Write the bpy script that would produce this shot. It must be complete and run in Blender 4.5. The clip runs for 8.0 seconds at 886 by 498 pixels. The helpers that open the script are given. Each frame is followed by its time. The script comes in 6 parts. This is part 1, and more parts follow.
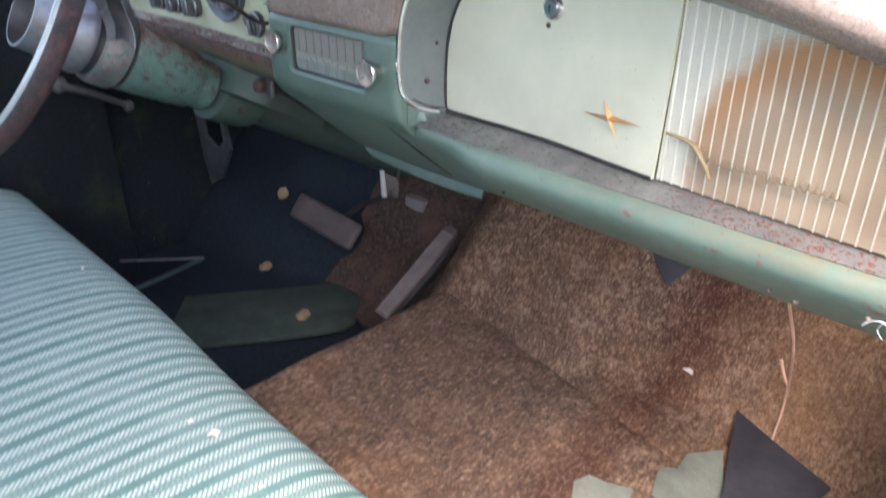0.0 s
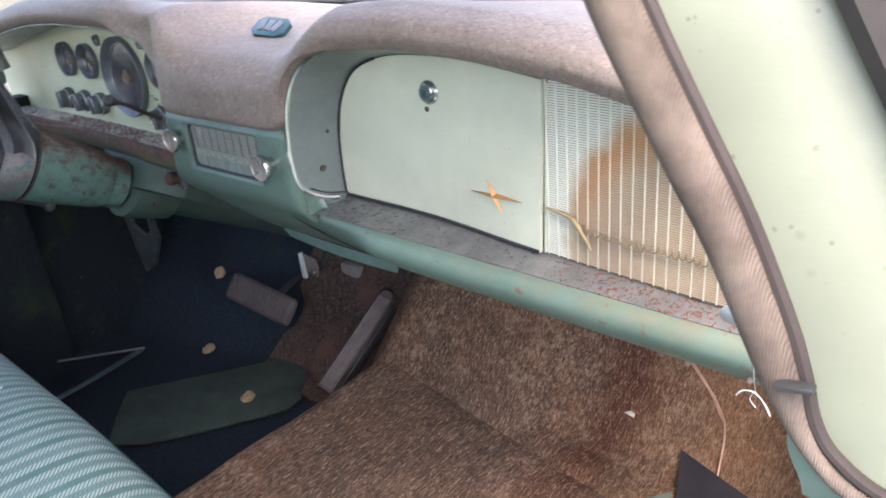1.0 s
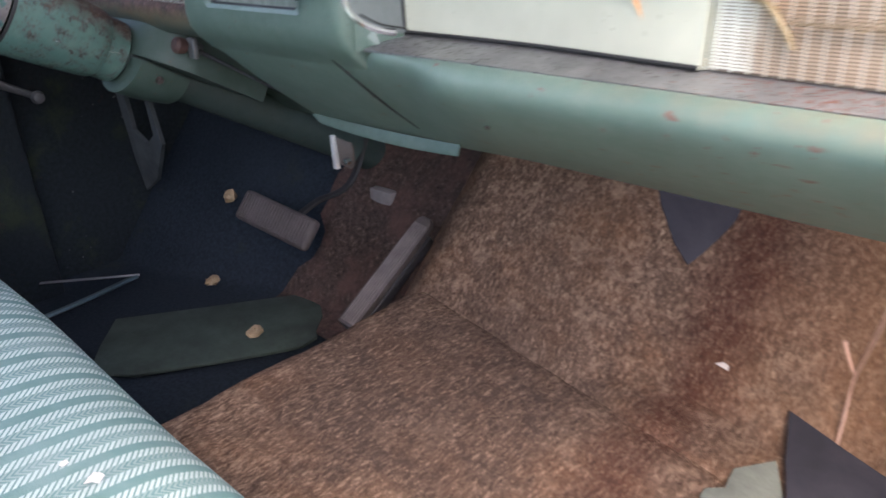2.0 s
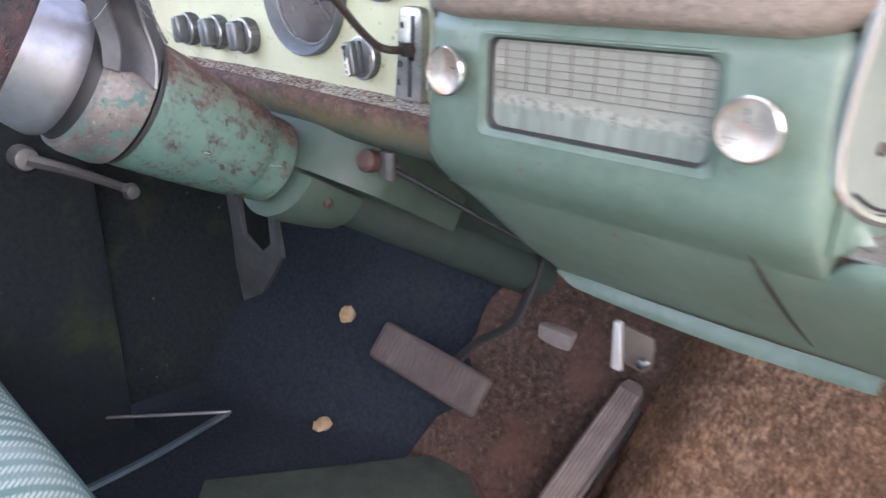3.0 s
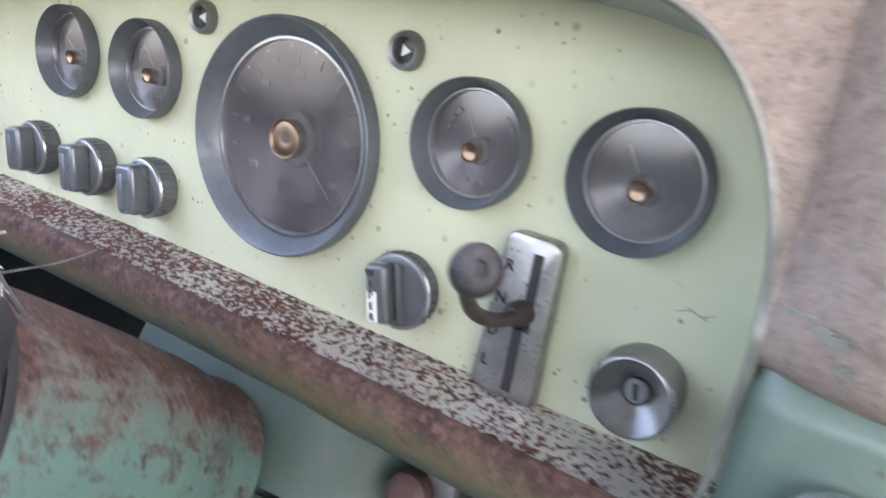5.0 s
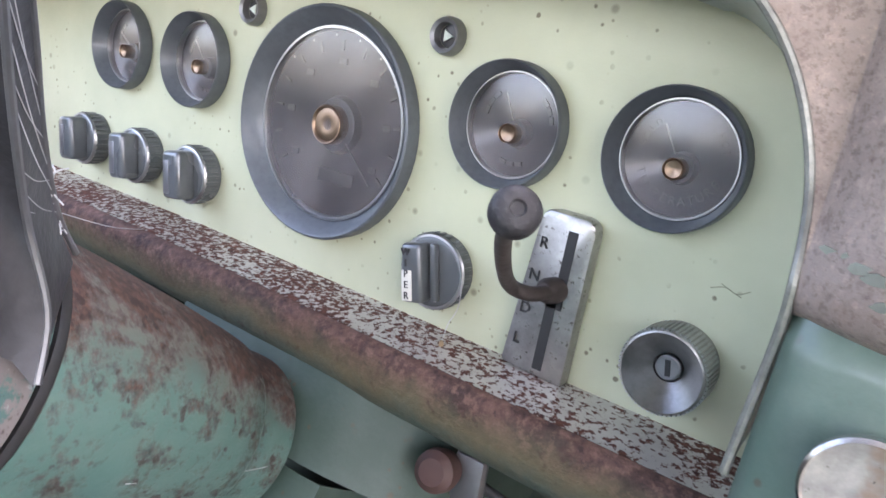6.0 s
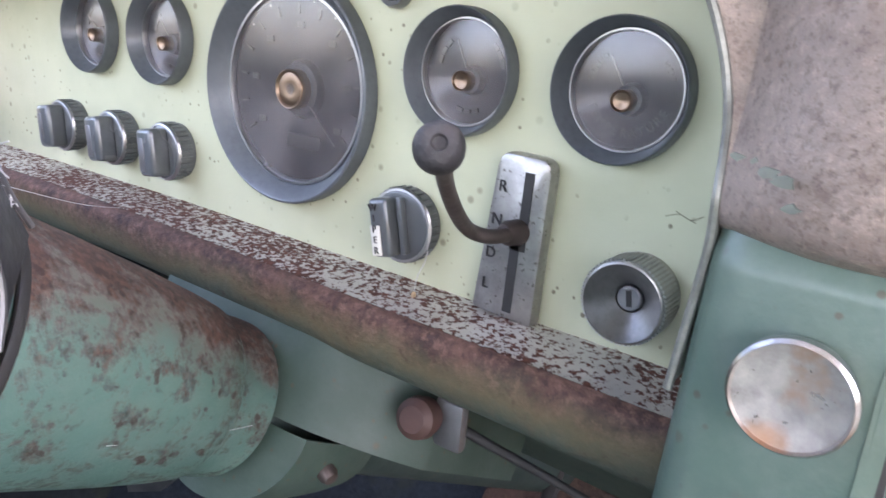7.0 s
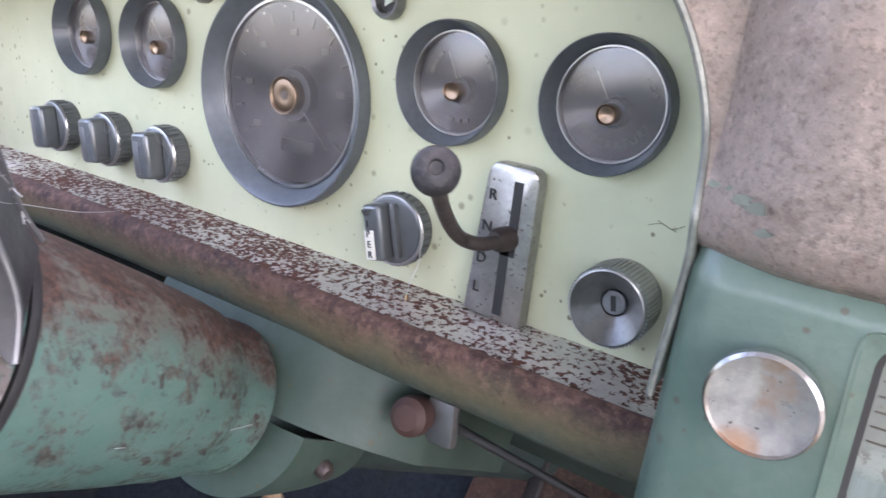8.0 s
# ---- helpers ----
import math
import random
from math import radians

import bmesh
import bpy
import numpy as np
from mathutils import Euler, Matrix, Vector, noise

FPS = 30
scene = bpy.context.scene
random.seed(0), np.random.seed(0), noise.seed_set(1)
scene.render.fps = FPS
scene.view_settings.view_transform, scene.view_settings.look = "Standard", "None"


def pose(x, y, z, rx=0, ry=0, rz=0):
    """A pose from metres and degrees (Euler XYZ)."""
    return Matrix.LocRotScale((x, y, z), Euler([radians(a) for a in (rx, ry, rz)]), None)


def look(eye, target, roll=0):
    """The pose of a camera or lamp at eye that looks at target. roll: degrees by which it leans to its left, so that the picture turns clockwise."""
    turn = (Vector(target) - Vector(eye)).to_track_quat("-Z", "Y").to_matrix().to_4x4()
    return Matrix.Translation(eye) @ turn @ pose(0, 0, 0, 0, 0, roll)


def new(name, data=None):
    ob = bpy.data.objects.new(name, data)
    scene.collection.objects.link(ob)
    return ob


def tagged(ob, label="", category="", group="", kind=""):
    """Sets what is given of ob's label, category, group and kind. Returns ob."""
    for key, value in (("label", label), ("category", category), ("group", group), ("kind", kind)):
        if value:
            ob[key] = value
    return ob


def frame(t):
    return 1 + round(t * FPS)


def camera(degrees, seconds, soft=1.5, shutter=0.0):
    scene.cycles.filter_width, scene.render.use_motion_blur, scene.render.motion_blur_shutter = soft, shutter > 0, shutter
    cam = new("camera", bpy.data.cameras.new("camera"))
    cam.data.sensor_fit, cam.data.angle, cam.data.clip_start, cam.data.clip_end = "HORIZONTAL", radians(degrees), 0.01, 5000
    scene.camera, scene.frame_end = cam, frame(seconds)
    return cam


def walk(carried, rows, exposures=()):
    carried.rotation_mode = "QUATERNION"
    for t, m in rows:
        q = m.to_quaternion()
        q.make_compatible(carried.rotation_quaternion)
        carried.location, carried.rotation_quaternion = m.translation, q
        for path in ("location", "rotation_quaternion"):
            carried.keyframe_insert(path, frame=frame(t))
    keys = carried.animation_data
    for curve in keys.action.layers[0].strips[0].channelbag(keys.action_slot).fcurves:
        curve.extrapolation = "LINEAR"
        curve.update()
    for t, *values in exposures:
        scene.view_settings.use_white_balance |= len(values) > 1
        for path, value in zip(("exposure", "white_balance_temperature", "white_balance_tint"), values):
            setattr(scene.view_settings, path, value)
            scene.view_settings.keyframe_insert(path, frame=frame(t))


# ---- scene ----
cam = camera(62.8, 8.0, 1.5, 0.5)
PATH = [
    (0, (0.778, 0.005, 0.818), (-0.49, 1.259, -0.087), 0.1),
    (0.2, (0.772, 0.005, 0.821), (-0.517, 1.284, -0.017), -1.0),
    (0.3, (0.770, 0.006, 0.824), (-0.515, 1.298, -0.000), -1.4),
    (0.5, (0.768, 0.009, 0.833), (-0.5, 1.321, 0.015), -2.2),
    (1, (0.818, 0.074, 0.862), (-0.419, 1.414, 0.042), -5.3),
    (1.2, (0.807, 0.089, 0.826), (-0.435, 1.424, 0.004), -7.2),
    (2.3, (0.563, 0.135, 0.644), (-0.704, 1.476, -0.128), -0.2),
    (2.4, (0.517, 0.142, 0.646), (-0.782, 1.498, -0.044), -0.8),
    (2.5, (0.448, 0.173, 0.653), (-0.872, 1.515, -0.024), -0.5),
    (3, (0.241, 0.199, 0.683), (-1.07, 1.531, -0.028), 0.6),
    (3.5, (0.092, 0.246, 0.675), (-1.143, 1.648, -0.038), 2.0),
    (4, (0.002, 0.282, 0.719), (-1.12, 1.812, 0.087), 4.6),
    (4.5, (-0.016, 0.296, 0.711), (-1.047, 1.917, 0.149), 8.0),
    (5, (-0.114, 0.353, 0.735), (-1.098, 2.005, 0.182), 8.5),
    (5.2, (-0.134, 0.339, 0.713), (-1.093, 2.042, 0.288), 9.6),
    (6.3, (-0.091, 0.346, 0.711), (-1.203, 1.932, 0.214), 8.8),
    (6.5, (-0.084, 0.349, 0.711), (-1.204, 1.928, 0.207), 8.0),
    (7, (-0.081, 0.352, 0.706), (-1.168, 1.932, 0.141), 4.8),
    (7.5, (-0.069, 0.356, 0.712), (-1.122, 1.949, 0.117), 4.4),
    (8, (-0.079, 0.341, 0.719), (-1.123, 1.938, 0.12), 5.0),
]
EXPOSURES = [(0.0, 3.20, 6400, 15), (1.2, 3.05, 6350, 13), (2.4, 3.7, 6600, 21), (3.0, 4.3, 7050, 22), (4.1, 4.35, 7200, 21), (4.6, 4.2, 6950, 21), (8.0, 4.15, 6850, 24)]
walk(cam, [(t, look(eye, target, roll)) for t, eye, target, roll in PATH], EXPOSURES)

# ---- world and sun ----
world = bpy.data.worlds.new("sky")
scene.world = world
world.use_nodes = True
wn = world.node_tree.nodes
sky = wn.new("ShaderNodeTexSky")
sky.sky_type, sky.sun_disc = "NISHITA", False
sky.sun_elevation, sky.sun_rotation = radians(58), radians(135)
sky.air_density, sky.dust_density, sky.ozone_density = 1.0, 4.0, 1.0
world.node_tree.links.new(sky.outputs[0], wn["Background"].inputs[0])
wn["Background"].inputs[1].default_value = 0.15
sun = new("sun", bpy.data.lights.new("sun", "SUN"))
sun.data.energy, sun.data.angle, sun.data.color = 0.45, radians(25), (1.0, 0.95, 0.88)
sun.matrix_world = look((2.25, -2.25, 5.09), (0, 0, 0))


# ---- materials ----
class Nodes:
    """A small builder of node materials."""

    def __init__(self, name, rough=0.5, metal=0.0, coat=0.0, spec=0.5):
        self.m = bpy.data.materials.new(name)
        self.m.use_nodes = True
        self.t = self.m.node_tree
        self.b = self.t.nodes["Principled BSDF"]
        self.b.inputs["Roughness"].default_value = rough
        self.b.inputs["Metallic"].default_value = metal
        self.b.inputs["Coat Weight"].default_value = coat
        self.b.inputs["Specular IOR Level"].default_value = spec
        self.co = self.t.nodes.new("ShaderNodeTexCoord").outputs["Object"]

    def link(self, a, b):
        self.t.links.new(a, b)

    def node(self, kind, **inputs):
        n = self.t.nodes.new(kind)
        for k, v in inputs.items():
            key = k.replace("_", " ")
            if hasattr(v, "is_output"):
                self.link(v, n.inputs[key])
            else:
                n.inputs[key].default_value = v
        return n

    def coords(self, sx=1, sy=1, sz=1, rot=(0, 0, 0)):
        return self.node("ShaderNodeMapping", Vector=self.co, Scale=(sx, sy, sz), Rotation=rot).outputs[0]

    def noise(self, scale, detail=4.0, rough=0.6, vec=None, dist=0.0):
        return self.node("ShaderNodeTexNoise", Vector=vec or self.co, Scale=scale, Detail=detail, Roughness=rough, Distortion=dist).outputs[0]

    def ramp(self, fac, stops):
        n = self.t.nodes.new("ShaderNodeValToRGB")
        e = n.color_ramp.elements
        while len(e) < len(stops):
            e.new(0.5)
        for el, (p, c) in zip(e, stops):
            el.position = p
            el.color = (c, c, c, 1) if isinstance(c, (int, float)) else (*c, 1)
        self.link(fac, n.inputs[0])
        return n.outputs[0]

    def mix(self, fac, a, b, mode="MIX"):
        n = self.t.nodes.new("ShaderNodeMix")
        n.data_type, n.blend_type = "RGBA", mode
        for sock, v in ((n.inputs[0], fac), (n.inputs[6], a), (n.inputs[7], b)):
            if hasattr(v, "is_output"):
                self.link(v, sock)
            elif isinstance(v, (int, float)):
                sock.default_value = v
            else:
                sock.default_value = (*v, 1)
        return n.outputs[2]

    def math(self, op, a, b=0.0, clamp=False):
        n = self.t.nodes.new("ShaderNodeMath")
        n.operation, n.use_clamp = op, clamp
        for sock, v in ((n.inputs[0], a), (n.inputs[1], b)):
            if hasattr(v, "is_output"):
                self.link(v, sock)
            else:
                sock.default_value = v
        return n.outputs[0]

    def axis(self, n):
        return self.node("ShaderNodeSeparateXYZ", Vector=self.co).outputs[n]

    def color(self, v):
        if hasattr(v, "is_output"):
            self.link(v, self.b.inputs["Base Color"])
        else:
            self.b.inputs["Base Color"].default_value = (*v, 1)
        return self

    def set(self, key, v):
        if hasattr(v, "is_output"):
            self.link(v, self.b.inputs[key])
        else:
            self.b.inputs[key].default_value = v
        return self

    def bump(self, height, strength=0.3, dist=0.002):
        n = self.node("ShaderNodeBump", Height=height, Strength=strength, Distance=dist)
        self.link(n.outputs[0], self.b.inputs["Normal"])
        return self


def plain(name, base, rough=0.5, metal=0.0, vary=0.25, scale=40.0, bump=0.1, coat=0.0):
    """One colour with grain at two scales, worn gloss and fine relief."""
    k = Nodes(name, rough, metal, coat)
    big, fine = k.noise(scale * 0.2), k.noise(scale * 4, 3)
    dark = tuple(c * (1 - vary) for c in base)
    light = tuple(min(1, c * (1 + vary)) for c in base)
    c = k.mix(k.ramp(big, [(0.3, 0.0), (0.7, 1.0)]), dark, light)
    c = k.mix(k.math("MULTIPLY", k.ramp(fine, [(0.45, 0.0), (0.7, 1.0)]), 0.35), c, dark)
    k.color(c).set("Roughness", k.ramp(big, [(0.3, min(1, rough * 1.25)), (0.7, rough * 0.8)]))
    if bump:
        k.bump(fine, bump, 0.001)
    return k.m


def painted(name, base, rust=0.0, rough=0.42, rust_from=0.62, dust=0.25, specks=0.5, coat=0.1):
    """Old car paint: faded patches, dust, pin-holes of rust and larger blooms where rust > 0."""
    k = Nodes(name, rough, 0.0, coat)
    fade, fine, mid = k.noise(6, 5, 0.6), k.noise(350, 3), k.noise(38, 6, 0.65)
    c = k.mix(k.ramp(fade, [(0.3, 0.0), (0.72, 1.0)]), tuple(v * 0.82 for v in base), tuple(min(1, v * 1.14) for v in base))
    dusty = tuple(0.6 * v + 0.16 for v in base)
    c = k.mix(k.math("MULTIPLY", k.ramp(k.noise(55, 6, 0.7), [(0.4, 0.0), (0.75, 1.0)]), dust), c, dusty)
    spot = k.node("ShaderNodeTexVoronoi", Vector=k.co, Scale=130.0).outputs["Distance"]
    spot = k.math("ADD", spot, k.math("MULTIPLY", k.math("SUBTRACT", k.noise(90, 4), 0.5), 0.5))
    dots = k.math("MULTIPLY", k.ramp(spot, [(0.07, 1.0), (0.15, 0.0)]), k.ramp(k.noise(24, 3), [(0.45, 0.0), (0.58, 1.0)]))
    wide = k.node("ShaderNodeTexVoronoi", Vector=k.co, Scale=62.0).outputs["Distance"]
    ring = k.math("MULTIPLY", k.ramp(wide, [(0.07, 1.0), (0.16, 0.0)]), k.ramp(k.noise(13, 3), [(0.5, 0.0), (0.6, 0.7)]))
    dots = k.math("MAXIMUM", dots, ring)
    c = k.mix(k.math("MULTIPLY", dots, specks), c, (0.075, 0.048, 0.026))
    rough_now = k.ramp(fade, [(0.3, rough * 1.2), (0.7, rough * 0.85)])
    if rust:
        m = k.ramp(mid, [(rust_from, 0.0), (rust_from + 0.09, 1.0)])
        rusty = k.mix(k.noise(160, 4), (0.06, 0.025, 0.016), (0.25, 0.115, 0.07))
        c = k.mix(k.math("MULTIPLY", m, rust), c, rusty)
        rough_now = k.math("ADD", rough_now, k.math("MULTIPLY", m, 0.35))
    k.color(c).set("Roughness", rough_now).bump(k.math("ADD", fine, k.math("MULTIPLY", mid, 2.0)), 0.12, 0.001)
    return k.m


TEAL = painted("teal_paint", (0.071, 0.114, 0.089), 0.0, dust=0.22, specks=0.65)
TEAL_LIP = painted("teal_paint_worn_lip", (0.098, 0.152, 0.123), 0.8, rust_from=0.63, dust=0.3, specks=0.9)


def pitted_ledge_material():
    """Dull plated strip with black pits at the centre end and red rust spots toward the door along its front edge."""
    k = Nodes("pitted_plated_ledge", 0.4, 0.55)
    n, grit = k.noise(25, 6, 0.7), k.noise(190, 6, 0.62)
    c = k.mix(k.ramp(n, [(0.3, 0.0), (0.7, 1.0)]), (0.13, 0.132, 0.134), (0.24, 0.24, 0.238))
    c = k.mix(k.ramp(k.math("ADD", grit, k.ramp(k.axis(0), [(0.15, 0.05), (0.45, 0.0)])), [(0.60, 0.0), (0.64, 0.8)]), c, (0.05, 0.045, 0.042))
    front = k.ramp(k.axis(1), [(-0.026, 0.13), (-0.014, 0.03)])
    toward = k.ramp(k.axis(0), [(0.34, 0.0), (0.56, 1.0)])
    spots = k.ramp(k.math("ADD", k.noise(300, 5, 0.55), k.math("MULTIPLY", front, toward)), [(0.685, 0.0), (0.71, 0.9)])
    c = k.mix(spots, c, k.mix(k.noise(300, 3), (0.10, 0.03, 0.02), (0.24, 0.085, 0.055)))
    k.color(c).set("Roughness", k.ramp(n, [(0.3, 0.5), (0.7, 0.32)]))
    return k.bump(k.math("ADD", grit, spots), 0.3, 0.0006).m


def worn_lip_material():
    """Teal paint rubbed to olive and brown along the rolled nose at the passenger's end."""
    k = Nodes("teal_paint_rubbed_nose", 0.5, 0.0, 0.05)
    fade, fine, mid = k.noise(6, 5), k.noise(350, 3), k.noise(30, 6, 0.7)
    c = k.mix(k.ramp(fade, [(0.3, 0.0), (0.72, 1.0)]), (0.080, 0.125, 0.101), (0.112, 0.174, 0.141))
    c = k.mix(k.math("MULTIPLY", k.ramp(k.noise(60, 6, 0.7), [(0.4, 0.0), (0.75, 1.0)]), 0.3), c, (0.20, 0.235, 0.205))
    nose = k.ramp(k.math("ABSOLUTE", k.math("SUBTRACT", k.axis(2), 0.130)), [(0.004, 1.0), (0.014, 0.0)])
    along = k.ramp(k.axis(0), [(0.30, 0.0), (0.62, 1.0)])
    m = k.math("MULTIPLY", k.math("MULTIPLY", nose, along), k.ramp(mid, [(0.36, 0.0), (0.58, 1.0)]))
    c = k.mix(k.math("MULTIPLY", m, 0.6), c, k.mix(k.noise(120, 5), (0.10, 0.06, 0.032), (0.165, 0.145, 0.08)))
    chips = k.ramp(k.math("ADD", k.noise(85, 5, 0.6), k.math("MULTIPLY", along, 0.05)), [(0.66, 0.0), (0.69, 1.0)])
    c = k.mix(chips, c, k.mix(k.noise(200, 3), (0.08, 0.04, 0.03), (0.19, 0.11, 0.08)))
    return k.color(c).bump(k.math("ADD", fine, k.math("MULTIPLY", mid, 2.0)), 0.15, 0.001).m


TEAL_NOSE = worn_lip_material()
# darker copy of TEAL: shade below the dashboard is put into its colour
TEAL_SHADED = painted("shaded_teal_paint", (0.031, 0.057, 0.044), 0.0, rough=0.65, dust=0.12, specks=0.8, coat=0.0)
PALE = painted("pale_green_paint", (0.44, 0.462, 0.318), 0.0, rough=0.42, dust=0.15, specks=0.8)
GLOVE = painted("pale_grey_green_paint", (0.440, 0.452, 0.355), 0.0, rough=0.45, dust=0.15, specks=0.25)
REVEAL_BLUE = painted("blue_grey_green_paint", (0.32, 0.355, 0.335), 0.15, rust_from=0.7, rough=0.4)
REVEAL = painted("grey_green_paint", (0.125, 0.145, 0.135), 0.25, rust_from=0.7, rough=0.36)


def column_material():
    """Turquoise paint eaten by brown rust, worst on the sides that face up to the weather."""
    k = Nodes("rusted_turquoise_paint", 0.5, 0.0, 0.05)
    up = k.t.nodes.new("ShaderNodeNewGeometry").outputs["Normal"]
    up = k.node("ShaderNodeSeparateXYZ", Vector=up).outputs[2]
    fade, mid, fine = k.noise(9, 5), k.noise(52, 6, 0.62), k.noise(210, 8, 0.68)
    c = k.mix(k.ramp(fade, [(0.3, 0.0), (0.7, 1.0)]), (0.050, 0.10, 0.083), (0.078, 0.155, 0.13))
    c = k.mix(k.math("MULTIPLY", k.ramp(k.noise(70, 6), [(0.45, 0.0), (0.7, 1.0)]), 0.3), c, (0.13, 0.175, 0.145))
    score = k.math("ADD", k.math("MULTIPLY", mid, 0.55), k.math("MULTIPLY", fine, 0.45))
    lean = k.math("ADD", up, k.math("MULTIPLY", mid, 0.5))
    score = k.math("ADD", score, k.ramp(lean, [(0.3, -0.02), (0.75, 0.055), (1.05, 0.20)]))
    m = k.ramp(score, [(0.50, 0.0), (0.57, 0.5), (0.66, 1.0)])
    c = k.mix(k.ramp(k.math("ADD", lean, k.math("MULTIPLY", k.noise(45, 6, 0.7), 0.4)), [(0.7, 0.0), (1.25, 0.6)]), c, (0.115, 0.075, 0.066))
    rusty = k.ramp(k.noise(260, 6, 0.7), [(0.35, (0.022, 0.014, 0.013)), (0.5, (0.060, 0.030, 0.023)), (0.68, (0.115, 0.056, 0.040))])
    c = k.mix(k.math("MULTIPLY", m, 0.95), c, rusty)
    flecks = k.math("MULTIPLY", k.ramp(k.noise(155, 4, 0.5), [(0.60, 0.0), (0.66, 0.9)]), k.ramp(mid, [(0.40, 0.0), (0.52, 1.0)]))
    c = k.mix(flecks, c, (0.030, 0.016, 0.012))
    k.color(c).set("Roughness", k.ramp(m, [(0.0, 0.42), (1.0, 0.8)]))
    return k.bump(k.math("ADD", fine, m), 0.4, 0.001).m


COLUMN_PAINT = column_material()


def insulation_material():
    """Black bitumen felt with a blue cast and faint mossy blooms."""
    k = Nodes("black_insulation", 0.92, spec=0.2)
    n, fine = k.noise(5, 6, 0.7), k.noise(150, 4)
    c = k.mix(k.ramp(fine, [(0.35, 0.0), (0.7, 1.0)]), (0.008, 0.012, 0.018), (0.017, 0.024, 0.033))
    c = k.mix(k.math("MULTIPLY", k.ramp(n, [(0.6, 0.0), (0.72, 1.0)]), 0.7), c, (0.022, 0.027, 0.018))
    return k.color(c).bump(fine, 0.4, 0.002).m


BLACK = insulation_material()


def mossy_trim_material():
    """Near-black trim board with green mould, rust blooms and pale specks."""
    k = Nodes("mouldy_black_trim", 0.85, spec=0.25)
    fine = k.noise(120, 5)
    c = k.mix(k.ramp(fine, [(0.35, 0.0), (0.7, 1.0)]), (0.007, 0.010, 0.012), (0.015, 0.020, 0.024))
    c = k.mix(k.math("MULTIPLY", k.ramp(k.noise(8, 6, 0.7), [(0.54, 0.0), (0.66, 1.0)]), 0.8), c, (0.026, 0.036, 0.018))
    c = k.mix(k.math("MULTIPLY", k.ramp(k.noise(17, 6, 0.75), [(0.62, 0.0), (0.70, 1.0)]), 0.7), c, (0.05, 0.026, 0.02))
    spot = k.math("MULTIPLY", k.ramp(k.node("ShaderNodeTexVoronoi", Vector=k.co, Scale=55.0).outputs["Distance"], [(0.07, 1.0), (0.13, 0.0)]), k.ramp(k.noise(7, 4), [(0.56, 0.0), (0.64, 1.0)]))
    c = k.mix(k.math("MULTIPLY", spot, 0.8), c, (0.13, 0.14, 0.14))
    return k.color(c).bump(fine, 0.4, 0.002).m


MOSSY = mossy_trim_material()
RUBBER = plain("pedal_rubber", (0.060, 0.047, 0.044), 0.75, scale=60, bump=0.5)
MAT_GREEN = plain("dusty_rubber_mat", (0.028, 0.042, 0.033), 0.8, vary=0.5, scale=30, bump=0.5)
CHROME = plain("worn_chrome", (0.55, 0.55, 0.55), 0.22, 1.0, vary=0.2, scale=60, bump=0.06)
STEEL = plain("brushed_steel", (0.42, 0.42, 0.42), 0.34, 1.0, vary=0.2, scale=80, bump=0.05)
DULL = plain("dull_grey_metal", (0.21, 0.21, 0.215), 0.42, 0.75, vary=0.35, scale=30, bump=0.15)
BEZEL = plain("blue_grey_bezel", (0.105, 0.118, 0.130), 0.48, 0.35, vary=0.35, scale=60, bump=0.08, coat=0.15)
BRASS = plain("brass", (0.24, 0.17, 0.12), 0.42, 1.0, vary=0.15, scale=80, bump=0.03)
GOLD = plain("copper_gold_trim", (0.45, 0.24, 0.10), 0.5, 0.6, vary=0.3, scale=90, bump=0.05)
DIAL = plain("dial_face", (0.036, 0.038, 0.043), 0.16, 0.0, vary=0.3, scale=50, bump=0.05)
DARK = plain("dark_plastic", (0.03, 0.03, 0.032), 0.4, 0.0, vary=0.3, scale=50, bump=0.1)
KNOB = plain("grey_plastic", (0.10, 0.11, 0.115), 0.3, 0.2, vary=0.25, scale=50, bump=0.1, coat=0.3)
NAME_IVORY = plain("ivory_name_plate", (0.62, 0.60, 0.54), 0.45, 0.0, vary=0.1, scale=60)
IVORY = plain("ivory_plate", (0.32, 0.31, 0.285), 0.45, 0.0, vary=0.1, scale=60)
BROWN_RUBBER = plain("brown_rubber", (0.062, 0.030, 0.024), 0.6, vary=0.4, scale=40, bump=0.3)
CAST = plain("dark_cast_metal", (0.07, 0.055, 0.05), 0.55, 0.5, vary=0.4, scale=70, bump=0.3)
INK = plain("black_ink", (0.015, 0.015, 0.015), 0.6)
INK_PALE = plain("pale_print", (0.044, 0.043, 0.044), 0.6)
TAN = plain("tan_wax", (0.31, 0.215, 0.125), 0.6, vary=0.35, scale=120, bump=0.3)
CORRODED = plain("pink_grey_corrosion", (0.24, 0.17, 0.15), 0.7, vary=0.3, scale=200)
WHITE_BIT = plain("white_scrap", (0.75, 0.68, 0.62), 0.8, vary=0.15, scale=100)
CARDBOARD = plain("pale_grey_green_board", (0.115, 0.122, 0.098), 0.85, vary=0.35, scale=60, bump=0.3)
BLACK_FELT = plain("black_board", (0.018, 0.016, 0.022), 0.9, scale=50, bump=0.3)
WIRE = plain("copper_wire_sheath", (0.50, 0.30, 0.22), 0.5, vary=0.2, scale=100)
TRIM_GREY = plain("headliner_grey", (0.35, 0.36, 0.34), 0.9, vary=0.1, scale=20)
PILLAR = painted("pale_yellow_green_paint", (0.225, 0.24, 0.178), 0.3, rust_from=0.74, rough=0.4, dust=0.1)
WEB = plain("cobweb", (0.5, 0.5, 0.5), 0.9)


